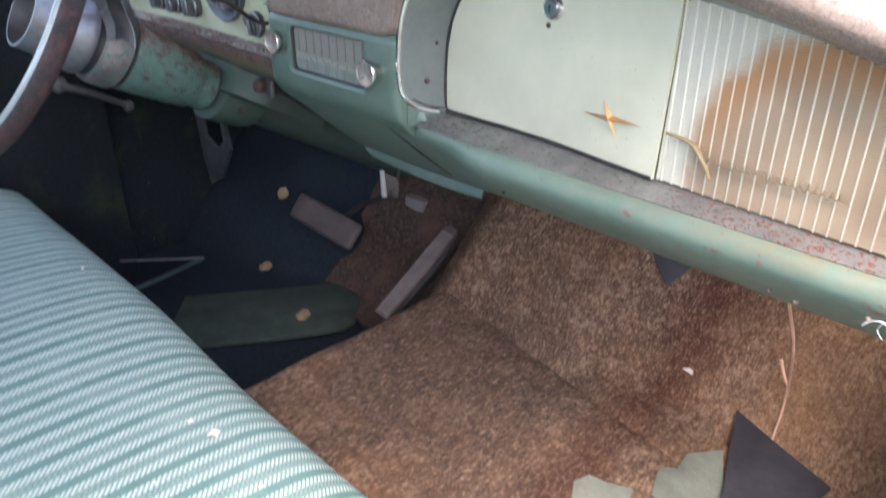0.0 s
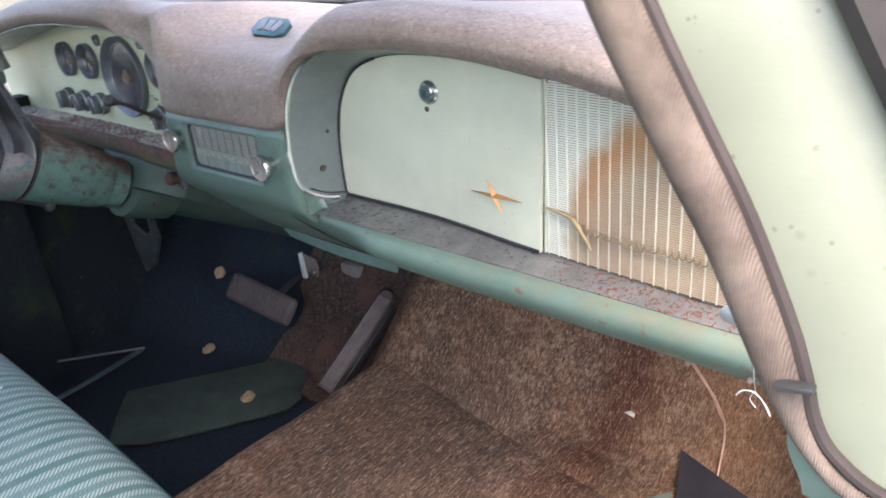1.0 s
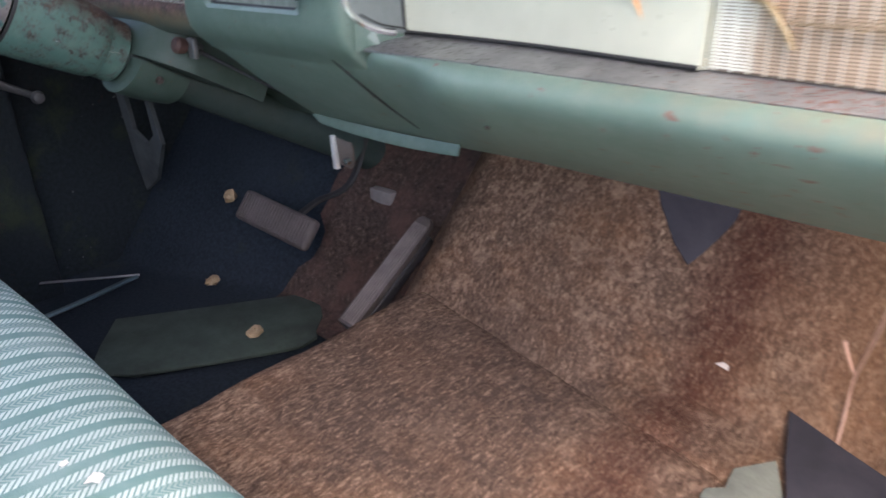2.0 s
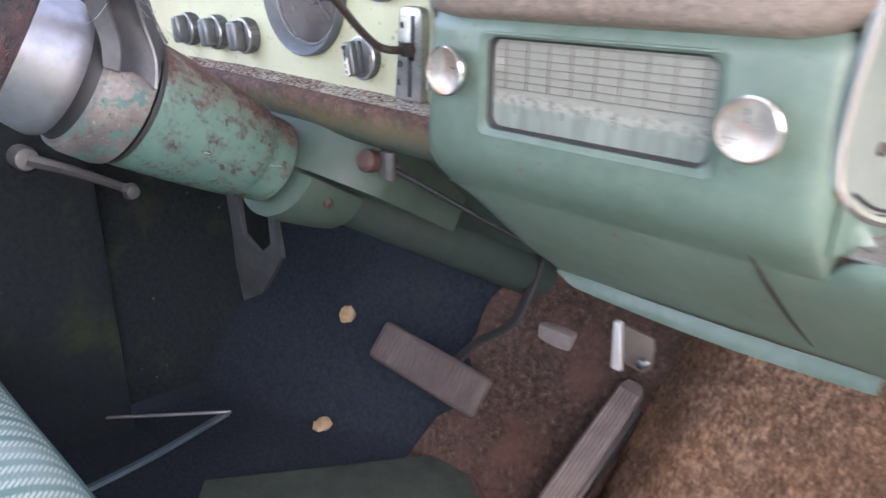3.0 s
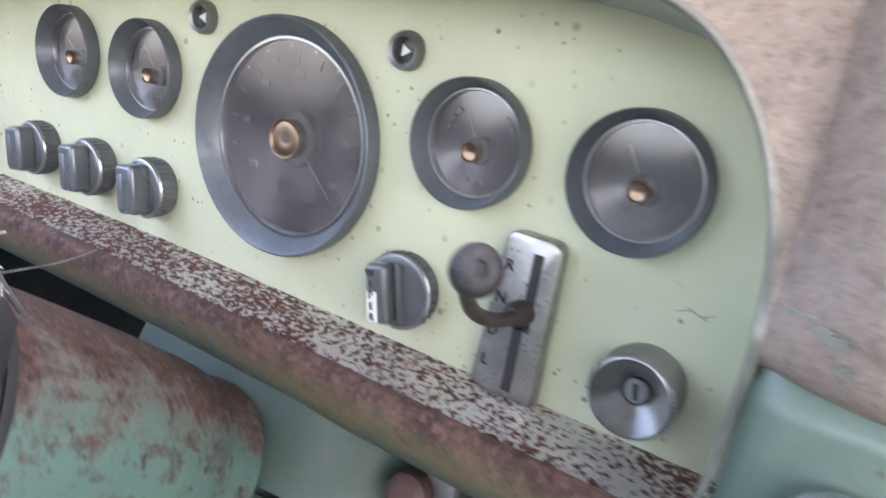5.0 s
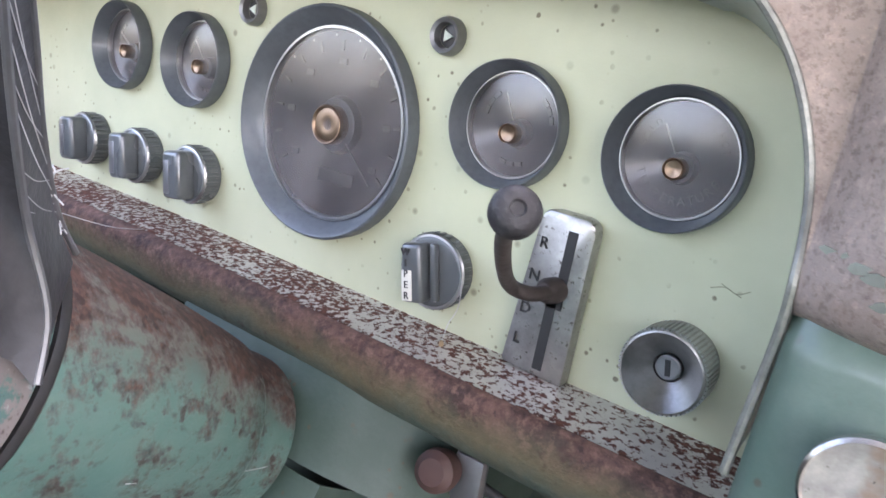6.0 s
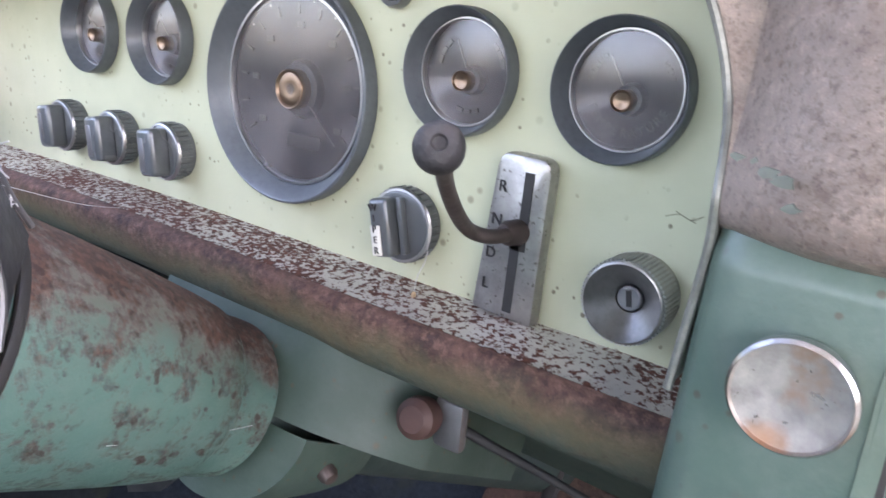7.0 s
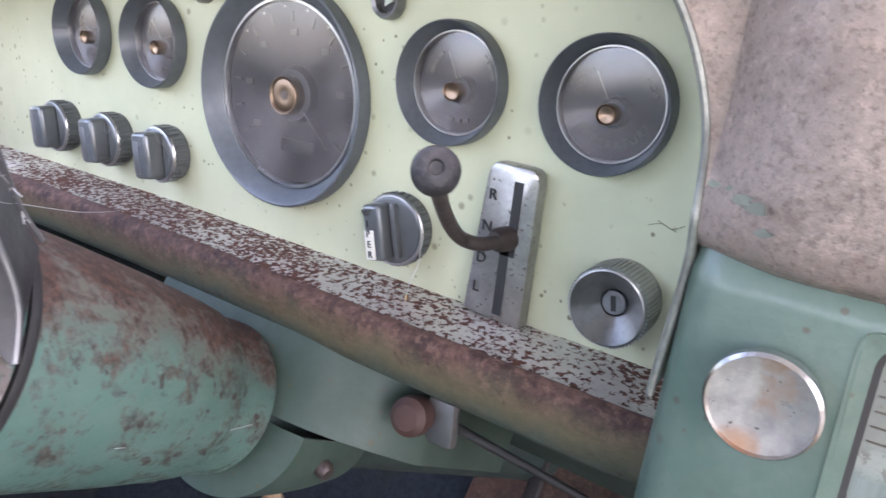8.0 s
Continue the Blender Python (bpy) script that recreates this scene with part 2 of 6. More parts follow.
def visor_material():
    """Mauve-brown metallic paint, worn through to teal and rust."""
    k = Nodes("worn_brown_metallic_paint", 0.5, 0.15, 0.0)
    big, mid, fine = k.noise(5, 5), k.noise(45, 6, 0.7), k.noise(300, 3)
    c = k.mix(k.ramp(big, [(0.3, 0.0), (0.7, 1.0)]), (0.168, 0.132, 0.113), (0.252, 0.204, 0.176))
    c = k.mix(k.math("MULTIPLY", k.ramp(mid, [(0.48, 0.0), (0.75, 1.0)]), 0.3), c, (0.32, 0.255, 0.21))
    c = k.mix(k.math("MULTIPLY", k.ramp(k.noise(9, 6, 0.7, k.coords(1, 1, 2.2)), [(0.5, 0.0), (0.7, 1.0)]), 0.35), c, (0.12, 0.085, 0.07))
    c = k.mix(k.math("MULTIPLY", k.ramp(k.noise(75, 5, 0.75), [(0.57, 0.0), (0.68, 1.0)]), 0.4), c, (0.14, 0.082, 0.06))
    grit = k.noise(170, 5, 0.75)
    c = k.mix(k.math("MULTIPLY", k.ramp(grit, [(0.54, 0.0), (0.64, 1.0)]), 0.55), c, (0.34, 0.265, 0.22))
    c = k.mix(k.math("MULTIPLY", k.ramp(grit, [(0.36, 1.0), (0.46, 0.0)]), 0.45), c, (0.10, 0.066, 0.054))
    fleck = k.noise(420, 5, 0.7)
    c = k.mix(k.math("MULTIPLY", k.ramp(fleck, [(0.38, 1.0), (0.47, 0.0)]), 0.5), c, (0.075, 0.048, 0.038))
    c = k.mix(k.math("MULTIPLY", k.ramp(k.noise(28, 6, 0.75, dist=0.6), [(0.56, 0.0), (0.66, 1.0)]), 0.45), c, (0.19, 0.125, 0.095))
    k.color(c).set("Roughness", k.ramp(big, [(0.3, 0.62), (0.7, 0.48)])).bump(k.math("ADD", fine, k.math("ADD", mid, grit)), 0.6, 0.001)
    return k.m


def rust_lip_material():
    """Teal paint almost wholly gone to maroon rust, green showing low down."""
    k = Nodes("rusted_teal_lip", 0.75, spec=0.3)
    mid, fine = k.noise(40, 6, 0.7), k.noise(300, 3)
    c = k.mix(k.ramp(mid, [(0.35, 0.0), (0.65, 1.0)]), (0.030, 0.017, 0.015), (0.11, 0.058, 0.044))
    grit = k.noise(190, 7, 0.72)
    c = k.mix(k.math("MULTIPLY", k.ramp(grit, [(0.50, 0.0), (0.62, 1.0)]), 0.7), c, (0.17, 0.098, 0.075))
    c = k.mix(k.math("MULTIPLY", k.ramp(grit, [(0.36, 1.0), (0.46, 0.0)]), 0.7), c, (0.018, 0.010, 0.010))
    low = k.math("SUBTRACT", 0.145, k.axis(2))
    low = k.math("ADD", k.math("MULTIPLY", low, 22.0), k.math("MULTIPLY", k.noise(14, 6, 0.7, dist=0.5), 0.9))
    c = k.mix(k.math("MULTIPLY", k.ramp(low, [(0.28, 0.0), (0.62, 1.0)]), 0.85), c, k.mix(k.ramp(low, [(0.6, 0.0), (0.95, 1.0)]), (0.105, 0.092, 0.052), (0.055, 0.085, 0.068)))
    c = k.mix(k.math("MULTIPLY", k.ramp(k.noise(120, 4), [(0.6, 0.0), (0.7, 1.0)]), 0.6), c, (0.05, 0.022, 0.018))
    return k.color(c).bump(k.math("ADD", fine, mid), 0.6, 0.0015).m


def rust_chrome_material(name, coverage, metal_a=(0.55, 0.53, 0.49), metal_b=(0.74, 0.71, 0.66)):
    """Bright strip metal eaten by islands of rust."""
    k = Nodes(name, 0.3, 1.0)
    n = k.noise(280, 8, 0.66)
    area = k.noise(14, 4)
    m = k.ramp(k.math("ADD", n, k.math("MULTIPLY", k.math("SUBTRACT", area, 0.5), 0.42)), [(coverage, 0.0), (coverage + 0.03, 1.0)])
    rusty = k.mix(k.ramp(k.noise(300, 4), [(0.3, 0.0), (0.7, 1.0)]), (0.045, 0.014, 0.010), (0.17, 0.058, 0.036))
    metal = k.mix(k.noise(60, 4), metal_a, metal_b)
    k.color(k.mix(m, metal, rusty)).set("Metallic", k.math("SUBTRACT", 0.55, k.math("MULTIPLY", m, 0.55)))
    return k.set("Roughness", k.ramp(m, [(0.0, 0.38), (1.0, 0.85)])).bump(m, 0.4, 0.0006).m


def knob_face_material():
    """Clouded silver under worn lacquer, with a brown bloom low on one side."""
    k = Nodes("clouded_silver_face", 0.3, 0.7)
    n, b = k.noise(60, 6, 0.7), k.noise(140, 5)
    c = k.mix(k.ramp(n, [(0.35, 0.0), (0.65, 1.0)]), (0.27, 0.245, 0.225), (0.52, 0.475, 0.435))
    c = k.mix(k.ramp(k.noise(45, 4), [(0.55, 0.0), (0.68, 0.7)]), c, (0.36, 0.20, 0.12))
    d = k.node("ShaderNodeVectorMath", Vector=k.co)
    d.operation = "DISTANCE"
    d.inputs[1].default_value = (-0.1060, -0.0285, 0.0285)
    near = k.math("ADD", d.outputs["Value"], k.math("MULTIPLY", k.math("SUBTRACT", k.noise(220, 5), 0.5), 0.007))
    c = k.mix(k.ramp(near, [(0.003, 0.7), (0.0070, 0.0)]), c, (0.40, 0.17, 0.06))
    return k.color(c).set("Roughness", k.ramp(b, [(0.3, 0.22), (0.7, 0.5)])).bump(n, 0.2, 0.0006).m


def carpet_material():
    k = Nodes("heathered_brown_carpet", 0.95, spec=0.15)
    strand = k.noise(1.0, 6, 0.75, k.coords(260, 70, 120), 0.5)
    tuft, blot = k.noise(70, 5, 0.7), k.noise(7, 4)
    c = k.ramp(strand, [(0.30, (0.030, 0.021, 0.018)), (0.45, (0.088, 0.064, 0.050)), (0.57, (0.195, 0.148, 0.114)), (0.70, (0.46, 0.39, 0.315))])
    c = k.mix(k.math("MULTIPLY", k.ramp(tuft, [(0.35, 1.0), (0.6, 0.0)]), 0.5), c, (0.06, 0.038, 0.028))
    c = k.mix(k.math("MULTIPLY", k.ramp(blot, [(0.45, 0.0), (0.68, 1.0)]), 0.5), c, (0.19, 0.105, 0.055))
    c = k.mix(k.math("MULTIPLY", k.ramp(k.noise(11, 5, 0.65, k.coords(1, 1.4, 1, (0, 0, 2))), [(0.5, 0.0), (0.7, 1.0)]), 0.4), c, (0.055, 0.042, 0.036))
    mottle = k.noise(26, 6, 0.7, dist=0.4)
    c = k.mix(k.math("MULTIPLY", k.ramp(mottle, [(0.34, 1.0), (0.48, 0.0)]), 0.55), c, (0.052, 0.040, 0.034))
    c = k.mix(k.math("MULTIPLY", k.ramp(mottle, [(0.54, 0.0), (0.66, 1.0)]), 0.4), c, (0.36, 0.285, 0.225))
    # dark red-brown spill that ran down the toe board
    x = k.math("ADD", k.axis(0), k.math("MULTIPLY", k.math("SUBTRACT", k.noise(9, 4), 0.5), 0.11))
    d = k.math("ABSOLUTE", k.math("SUBTRACT", x, 0.355))
    k_spill = k.math("MULTIPLY", k.ramp(d, [(0.012, 1.0), (0.06, 0.0)]), 0.62)
    c = k.mix(k_spill, c, (0.06, 0.020, 0.014))
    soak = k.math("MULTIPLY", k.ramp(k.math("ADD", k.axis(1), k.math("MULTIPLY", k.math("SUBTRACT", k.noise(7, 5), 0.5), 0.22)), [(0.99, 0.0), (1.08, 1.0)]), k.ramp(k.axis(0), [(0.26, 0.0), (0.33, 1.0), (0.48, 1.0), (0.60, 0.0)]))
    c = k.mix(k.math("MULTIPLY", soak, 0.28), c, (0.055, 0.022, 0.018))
    # warm light toward the door side, painted into the carpet's colour
    door_light = k.math("MULTIPLY", k.ramp(k.math("ADD", k.axis(0), k.math("MULTIPLY", k.math("SUBTRACT", k.noise(6, 4), 0.5), 0.2)), [(0.40, 0.0), (0.52, 1.0)]), 0.3)
    c = k.mix(door_light, c, (0.27, 0.17, 0.10))
    # greyer trodden patch beside the fold
    e = k.node("ShaderNodeVectorMath", Vector=k.co)
    e.operation = "DISTANCE"
    e.inputs[1].default_value = (0.14, 0.66, 0.10)
    worn = k.math("ADD", e.outputs["Value"], k.math("MULTIPLY", k.math("SUBTRACT", k.noise(8, 5), 0.5), 0.25))
    c = k.mix(k.math("MULTIPLY", k.ramp(worn, [(0.12, 1.0), (0.29, 0.0)]), 0.70), c, (0.046, 0.038, 0.036))
    fibre = k.noise(1.0, 5, 0.7, k.coords(520, 160, 260, (0, 0, 0.5)), 0.8)
    c = k.mix(0.8, c, k.ramp(fibre, [(0.30, 0.28), (0.5, 0.85), (0.62, 1.0)]), "MULTIPLY")
    straw = k.noise(1.0, 4, 0.6, k.coords(420, 75, 120, (0, 0, 0.35)), 0.8)
    c = k.mix(k.math("MULTIPLY", k.ramp(straw, [(0.53, 0.0), (0.66, 1.0)]), 0.40), c, (0.36, 0.285, 0.22))
    c = k.mix(k.math("MULTIPLY", k.ramp(straw, [(0.34, 1.0), (0.44, 0.0)]), 0.6), c, (0.035, 0.024, 0.020))
    c = k.mix(1.0, c, (1.58, 1.34, 1.18), "MULTIPLY")
    return k.color(c).bump(k.math("ADD", strand, k.math("ADD", fibre, tuft)), 1.0, 0.005).m


def toe_carpet_material():
    k = Nodes("dusty_red_brown_carpet", 0.95, spec=0.15)
    tuft, blot = k.noise(110, 6, 0.75), k.noise(14, 5, 0.65)
    c = k.ramp(tuft, [(0.3, (0.014, 0.011, 0.010)), (0.55, (0.062, 0.043, 0.036)), (0.75, (0.16, 0.115, 0.092))])
    c = k.mix(k.ramp(blot, [(0.45, 0.0), (0.65, 0.8)]), c, (0.095, 0.054, 0.045))
    return k.color(c).bump(tuft, 0.8, 0.004).m


def fabric_material():
    """Teal cloth with white rope stripes and fine chevrons between them, running front to back."""
    k = Nodes("teal_striped_seat_cloth", 0.75, spec=0.3)
    x, y = k.axis(0), k.math("SUBTRACT", k.axis(1), k.axis(2))
    pitch = 0.046
    u = k.math("FRACT", k.math("DIVIDE", x, pitch))
    rope_a = k.ramp(k.math("ABSOLUTE", k.math("SUBTRACT", u, 0.25)), [(0.105, 1.0), (0.13, 0.0)])
    rope_b = k.ramp(k.math("ABSOLUTE", k.math("SUBTRACT", u, 0.75)), [(0.105, 1.0), (0.13, 0.0)])
    rope = k.math("MAXIMUM", rope_a, rope_b)
    slant = k.math("FRACT", k.math("DIVIDE", k.math("ADD", y, k.math("MULTIPLY", x, 0.9)), 0.0062))
    strand = k.ramp(k.math("ABSOLUTE", k.math("SUBTRACT", slant, 0.5)), [(0.12, 0.05), (0.24, 1.0)])
    tri = k.math("ABSOLUTE", k.math("SUBTRACT", u, 0.5))
    chev = k.math("FRACT", k.math("DIVIDE", k.math("SUBTRACT", y, k.math("MULTIPLY", tri, 0.06)), 0.0062))
    chevs = k.math("MULTIPLY", k.ramp(k.math("ABSOLUTE", k.math("SUBTRACT", chev, 0.5)), [(0.18, 0.0), (0.3, 1.0)]), k.ramp(tri, [(0.14, 1.0), (0.16, 0.0)]))
    fade = k.noise(4, 4)
    c = k.mix(k.ramp(fade, [(0.3, 0.0), (0.7, 1.0)]), (0.086, 0.168, 0.150), (0.125, 0.222, 0.20))
    c = k.mix(k.math("MULTIPLY", chevs, 0.5), c, (0.34, 0.40, 0.36))
    c = k.mix(k.math("MULTIPLY", rope, 0.45), c, (0.095, 0.18, 0.16))
    c = k.mix(k.math("MULTIPLY", k.math("MULTIPLY", rope, strand), 0.9), c, (0.47, 0.53, 0.485))
    c = k.mix(k.math("MULTIPLY", k.ramp(k.noise(55, 6, 0.7), [(0.45, 0.0), (0.7, 1.0)]), 0.3), c, (0.20, 0.27, 0.25))
    c = k.mix(k.math("MULTIPLY", k.ramp(k.noise(9, 5), [(0.5, 0.0), (0.72, 1.0)]), 0.4), c, (0.30, 0.37, 0.35))
    return k.color(c).bump(k.math("ADD", k.math("MULTIPLY", rope, strand), k.noise(500, 2)), 0.5, 0.0012).m


def grille_material(name="cream_speaker_card", rib=0.0):
    """Cream perforated card with the rust-brown bloom of a wet speaker cone."""
    k = Nodes(name, 0.7)
    d = k.node("ShaderNodeVectorMath", Vector=k.co)
    d.operation = "DISTANCE"
    d.inputs[1].default_value = (0.605, 0.0, 0.18)
    r = k.math("ADD", d.outputs["Value"], k.math("MULTIPLY", k.math("SUBTRACT", k.noise(16, 4), 0.5), 0.035))
    m = k.ramp(r, [(0.108, 1.0), (0.125, 0.0)])
    brown = k.mix(k.ramp(k.noise(12, 4), [(0.35, 0.0), (0.65, 1.0)]), (0.27, 0.20, 0.138), (0.37, 0.29, 0.205))
    edge = k.ramp(r, [(0.07, 0.0), (0.10, 1.0)])
    brown = k.mix(k.math("MULTIPLY", edge, k.ramp(k.axis(2), [(0.16, 0.0), (0.25, 0.85)])), brown, (0.40, 0.19, 0.07))
    c = k.mix(k.math("MULTIPLY", m, 1.0 - rib), k.mix(k.noise(20, 3), (0.50, 0.51, 0.43), (0.60, 0.60, 0.52)), brown)
    return k.color(c).bump(k.noise(300, 2), 0.15, 0.0008).m


def ground_material():
    k = Nodes("dry_ground", 0.95)
    c = k.ramp(k.noise(3, 8, 0.7), [(0.3, (0.06, 0.05, 0.03)), (0.5, (0.12, 0.10, 0.065)), (0.7, (0.07, 0.09, 0.035))])
    return k.color(c).bump(k.noise(20, 6), 0.6, 0.03).m


def glass_material(name, tint=(1, 1, 1), rough=0.0):
    k = Nodes(name, rough)
    k.color(tint).set("Transmission Weight", 1.0).set("IOR", 1.45)
    return k.m


def lens_material():
    """Clear plastic over a dial: cloudy reflections painted in as milky patches, thin gloss."""
    k = Nodes("cloud_reflection_lens", 0.12)
    clear = k.t.nodes.new("ShaderNodeBsdfTransparent")
    mixer = k.t.nodes.new("ShaderNodeMixShader")
    reflection_cloud = k.ramp(k.noise(20, 5, 0.6), [(0.42, 0.10), (0.66, 0.40)])
    k.color((0.33, 0.30, 0.30))
    k.link(reflection_cloud, mixer.inputs[0])
    k.link(clear.outputs[0], mixer.inputs[1])
    k.link(k.b.outputs[0], mixer.inputs[2])
    gloss = k.node("ShaderNodeBsdfGlossy", Roughness=0.2)
    top = k.t.nodes.new("ShaderNodeMixShader")
    k.link(k.node("ShaderNodeFresnel", IOR=1.6).outputs[0], top.inputs[0])
    k.link(mixer.outputs[0], top.inputs[1])
    k.link(gloss.outputs[0], top.inputs[2])
    k.link(top.outputs[0], k.t.nodes["Material Output"].inputs[0])
    return k.m


def cracked_rim_material():
    """Dark rim plastic, crazed and split, with maroon showing through the worn skin."""
    k = Nodes("crazed_maroon_rim", 0.5)
    n, grit = k.noise(38, 6, 0.7), k.noise(170, 6, 0.7)
    c = k.mix(k.ramp(n, [(0.42, 0.0), (0.62, 1.0)]), (0.016, 0.013, 0.013), (0.075, 0.032, 0.030))
    c = k.mix(k.ramp(grit, [(0.58, 0.0), (0.68, 0.5)]), c, (0.10, 0.07, 0.066))
    c = k.mix(k.ramp(grit, [(0.34, 0.9), (0.44, 0.0)]), c, (0.006, 0.005, 0.005))
    return k.color(c).bump(k.math("ADD", n, grit), 1.0, 0.004).m


def worn_knob_material():
    """Black knob dulled by grey dust in patches."""
    k = Nodes("dusty_black_knob", 0.55)
    n, grit = k.noise(110, 6, 0.7), k.noise(420, 5, 0.7)
    c = k.mix(k.ramp(n, [(0.45, 0.0), (0.65, 0.8)]), (0.011, 0.010, 0.012), (0.055, 0.052, 0.055))
    c = k.mix(k.ramp(grit, [(0.60, 0.0), (0.70, 0.5)]), c, (0.12, 0.11, 0.11))
    return k.color(c).bump(k.math("ADD", n, grit), 0.6, 0.001).m


def flaked_material():
    """Bare pewter metal under turquoise paint that has mostly flaked away."""
    k = Nodes("flaked_turquoise_over_pewter", 0.5, 0.15)
    n, grit = k.noise(45, 6, 0.65), k.noise(240, 5, 0.7)
    c = k.mix(k.ramp(k.noise(30, 5), [(0.35, 0.0), (0.65, 1.0)]), (0.085, 0.074, 0.070), (0.185, 0.165, 0.155))
    c = k.mix(k.ramp(n, [(0.53, 0.0), (0.57, 0.9)]), c, (0.055, 0.135, 0.12))
    c = k.mix(k.ramp(grit, [(0.60, 0.0), (0.68, 0.6)]), c, (0.30, 0.31, 0.30))
    c = k.mix(k.ramp(grit, [(0.32, 0.7), (0.42, 0.0)]), c, (0.04, 0.025, 0.02))
    return k.color(c).bump(k.math("ADD", n, grit), 0.35, 0.001).m


FLAKED = flaked_material()
def worn_steel_material():
    """Nickel-plated steel with dark pitting and rubbed bright patches."""
    k = Nodes("pitted_plated_steel", 0.36, 0.9)
    n, grit = k.noise(40, 6, 0.65), k.noise(330, 5, 0.7)
    c = k.mix(k.ramp(n, [(0.35, 0.0), (0.65, 1.0)]), (0.24, 0.235, 0.225), (0.44, 0.43, 0.40))
    pit = k.ramp(grit, [(0.60, 0.0), (0.66, 0.85)])
    c = k.mix(pit, c, (0.06, 0.045, 0.035))
    k.color(c).set("Roughness", k.ramp(n, [(0.3, 0.5), (0.7, 0.28)]))
    return k.bump(k.math("ADD", n, pit), 0.2, 0.0006).m


WORN_STEEL = worn_steel_material()
def windlace_material():
    """Brown woven cord, faded in patches, with a fine rib across it."""
    k = Nodes("brown_woven_windlace", 0.9, spec=0.2)
    rib = k.node("ShaderNodeTexWave", Vector=k.coords(0.7, 0.2, 1), Scale=420.0, Distortion=2.0, Detail=2.0).outputs[0]
    n = k.noise(30, 6, 0.7)
    c = k.mix(k.ramp(n, [(0.35, 0.0), (0.68, 1.0)]), (0.062, 0.046, 0.037), (0.150, 0.120, 0.098))
    c = k.mix(k.math("MULTIPLY", rib, 0.3), c, (0.15, 0.12, 0.105))
    return k.color(c).bump(k.math("ADD", k.math("MULTIPLY", rib, 0.5), n), 0.5, 0.001).m


WINDLACE = windlace_material()
DULL_STRIP = plain("dull_plated_strip", (0.20, 0.205, 0.185), 0.45, 0.6, vary=0.55, scale=160, bump=0.3)
VISOR = visor_material()
RUST_LIP = rust_lip_material()
LEDGE = rust_chrome_material("rust_pitted_chrome_strip", 0.487, (0.42, 0.395, 0.355), (0.70, 0.67, 0.62))
LEDGE_GREY = pitted_ledge_material()
CARPET = carpet_material()
TOE_CARPET = toe_carpet_material()
FABRIC = fabric_material()
GRILLE = grille_material()
GRILLE_RIB = grille_material("cream_speaker_rib", 0.5)
LENS = lens_material()
GLASS = glass_material("clear_glass")


# ---- mesh helpers ----
BASE = {}


def thing(name, at, label, category="", group="", kind=""):
    """An empty at the base of a thing; its parts are modelled in world places."""
    ob = new(name)
    ob.empty_display_size = 0.02
    ob.location = at
    BASE[ob.name] = Vector(at)
    return tagged(ob, label, category, group, kind)


def finish(bm, material, name, smooth=38):
    bmesh.ops.recalc_face_normals(bm, faces=bm.faces)
    me = bpy.data.meshes.new(name)
    bm.to_mesh(me)
    bm.free()
    me.materials.append(material)
    me.shade_smooth()
    me.set_sharp_from_angle(angle=radians(smooth))
    return me


def part(name, bm, material, parent, label="", smooth=38):
    base = BASE[parent.name]
    bmesh.ops.translate(bm, vec=-base, verts=bm.verts)
    ob = new(name, finish(bm, material, name, smooth))
    ob.parent = parent
    BASE[ob.name] = base
    return tagged(ob, label)


def solo(name, bm, material, label, category="", group="", kind="", smooth=38):
    """A thing of one mesh, its origin at its lowest middle point."""
    xs = [v.co for v in bm.verts]
    at = Vector((sum(v.x for v in xs) / len(xs), sum(v.y for v in xs) / len(xs), min(v.z for v in xs)))
    bmesh.ops.translate(bm, vec=-at, verts=bm.verts)
    ob = new(name, finish(bm, material, name, smooth))
    ob.location = at
    BASE[ob.name] = at
    return tagged(ob, label, category, group, kind)


def world_solo(name, bm, material, label, category="", group="", kind="", smooth=38):
    """A thing of one mesh whose texture follows world places."""
    ob = new(name, finish(bm, material, name, smooth))
    BASE[ob.name] = Vector((0, 0, 0))
    return tagged(ob, label, category, group, kind)


def merged(*bms):
    out = bmesh.new()
    for b in bms:
        me = bpy.data.meshes.new("scratch")
        b.to_mesh(me)
        b.free()
        out.from_mesh(me)
        bpy.data.meshes.remove(me)
    return out


def box(x0, x1, y0, y1, z0, z1, bevel=0.0, seg=2):
    bm = bmesh.new()
    bmesh.ops.create_cube(bm, size=1)
    for v in bm.verts:
        v.co = Vector(((x0, x1)[v.co.x > 0], (y0, y1)[v.co.y > 0], (z0, z1)[v.co.z > 0]))
    if bevel:
        bmesh.ops.bevel(bm, geom=bm.edges[:], offset=bevel, segments=seg, profile=0.5, affect="EDGES")
    return bm


def turned(bm, m):
    bmesh.ops.transform(bm, matrix=m, verts=bm.verts)
    return bm


def frame_of(axis):
    a = Vector(axis).normalized()
    u = a.cross(Vector((0, 0, 1)) if abs(a.z) < 0.9 else Vector((1, 0, 0))).normalized()
    return a, u, u.cross(a)


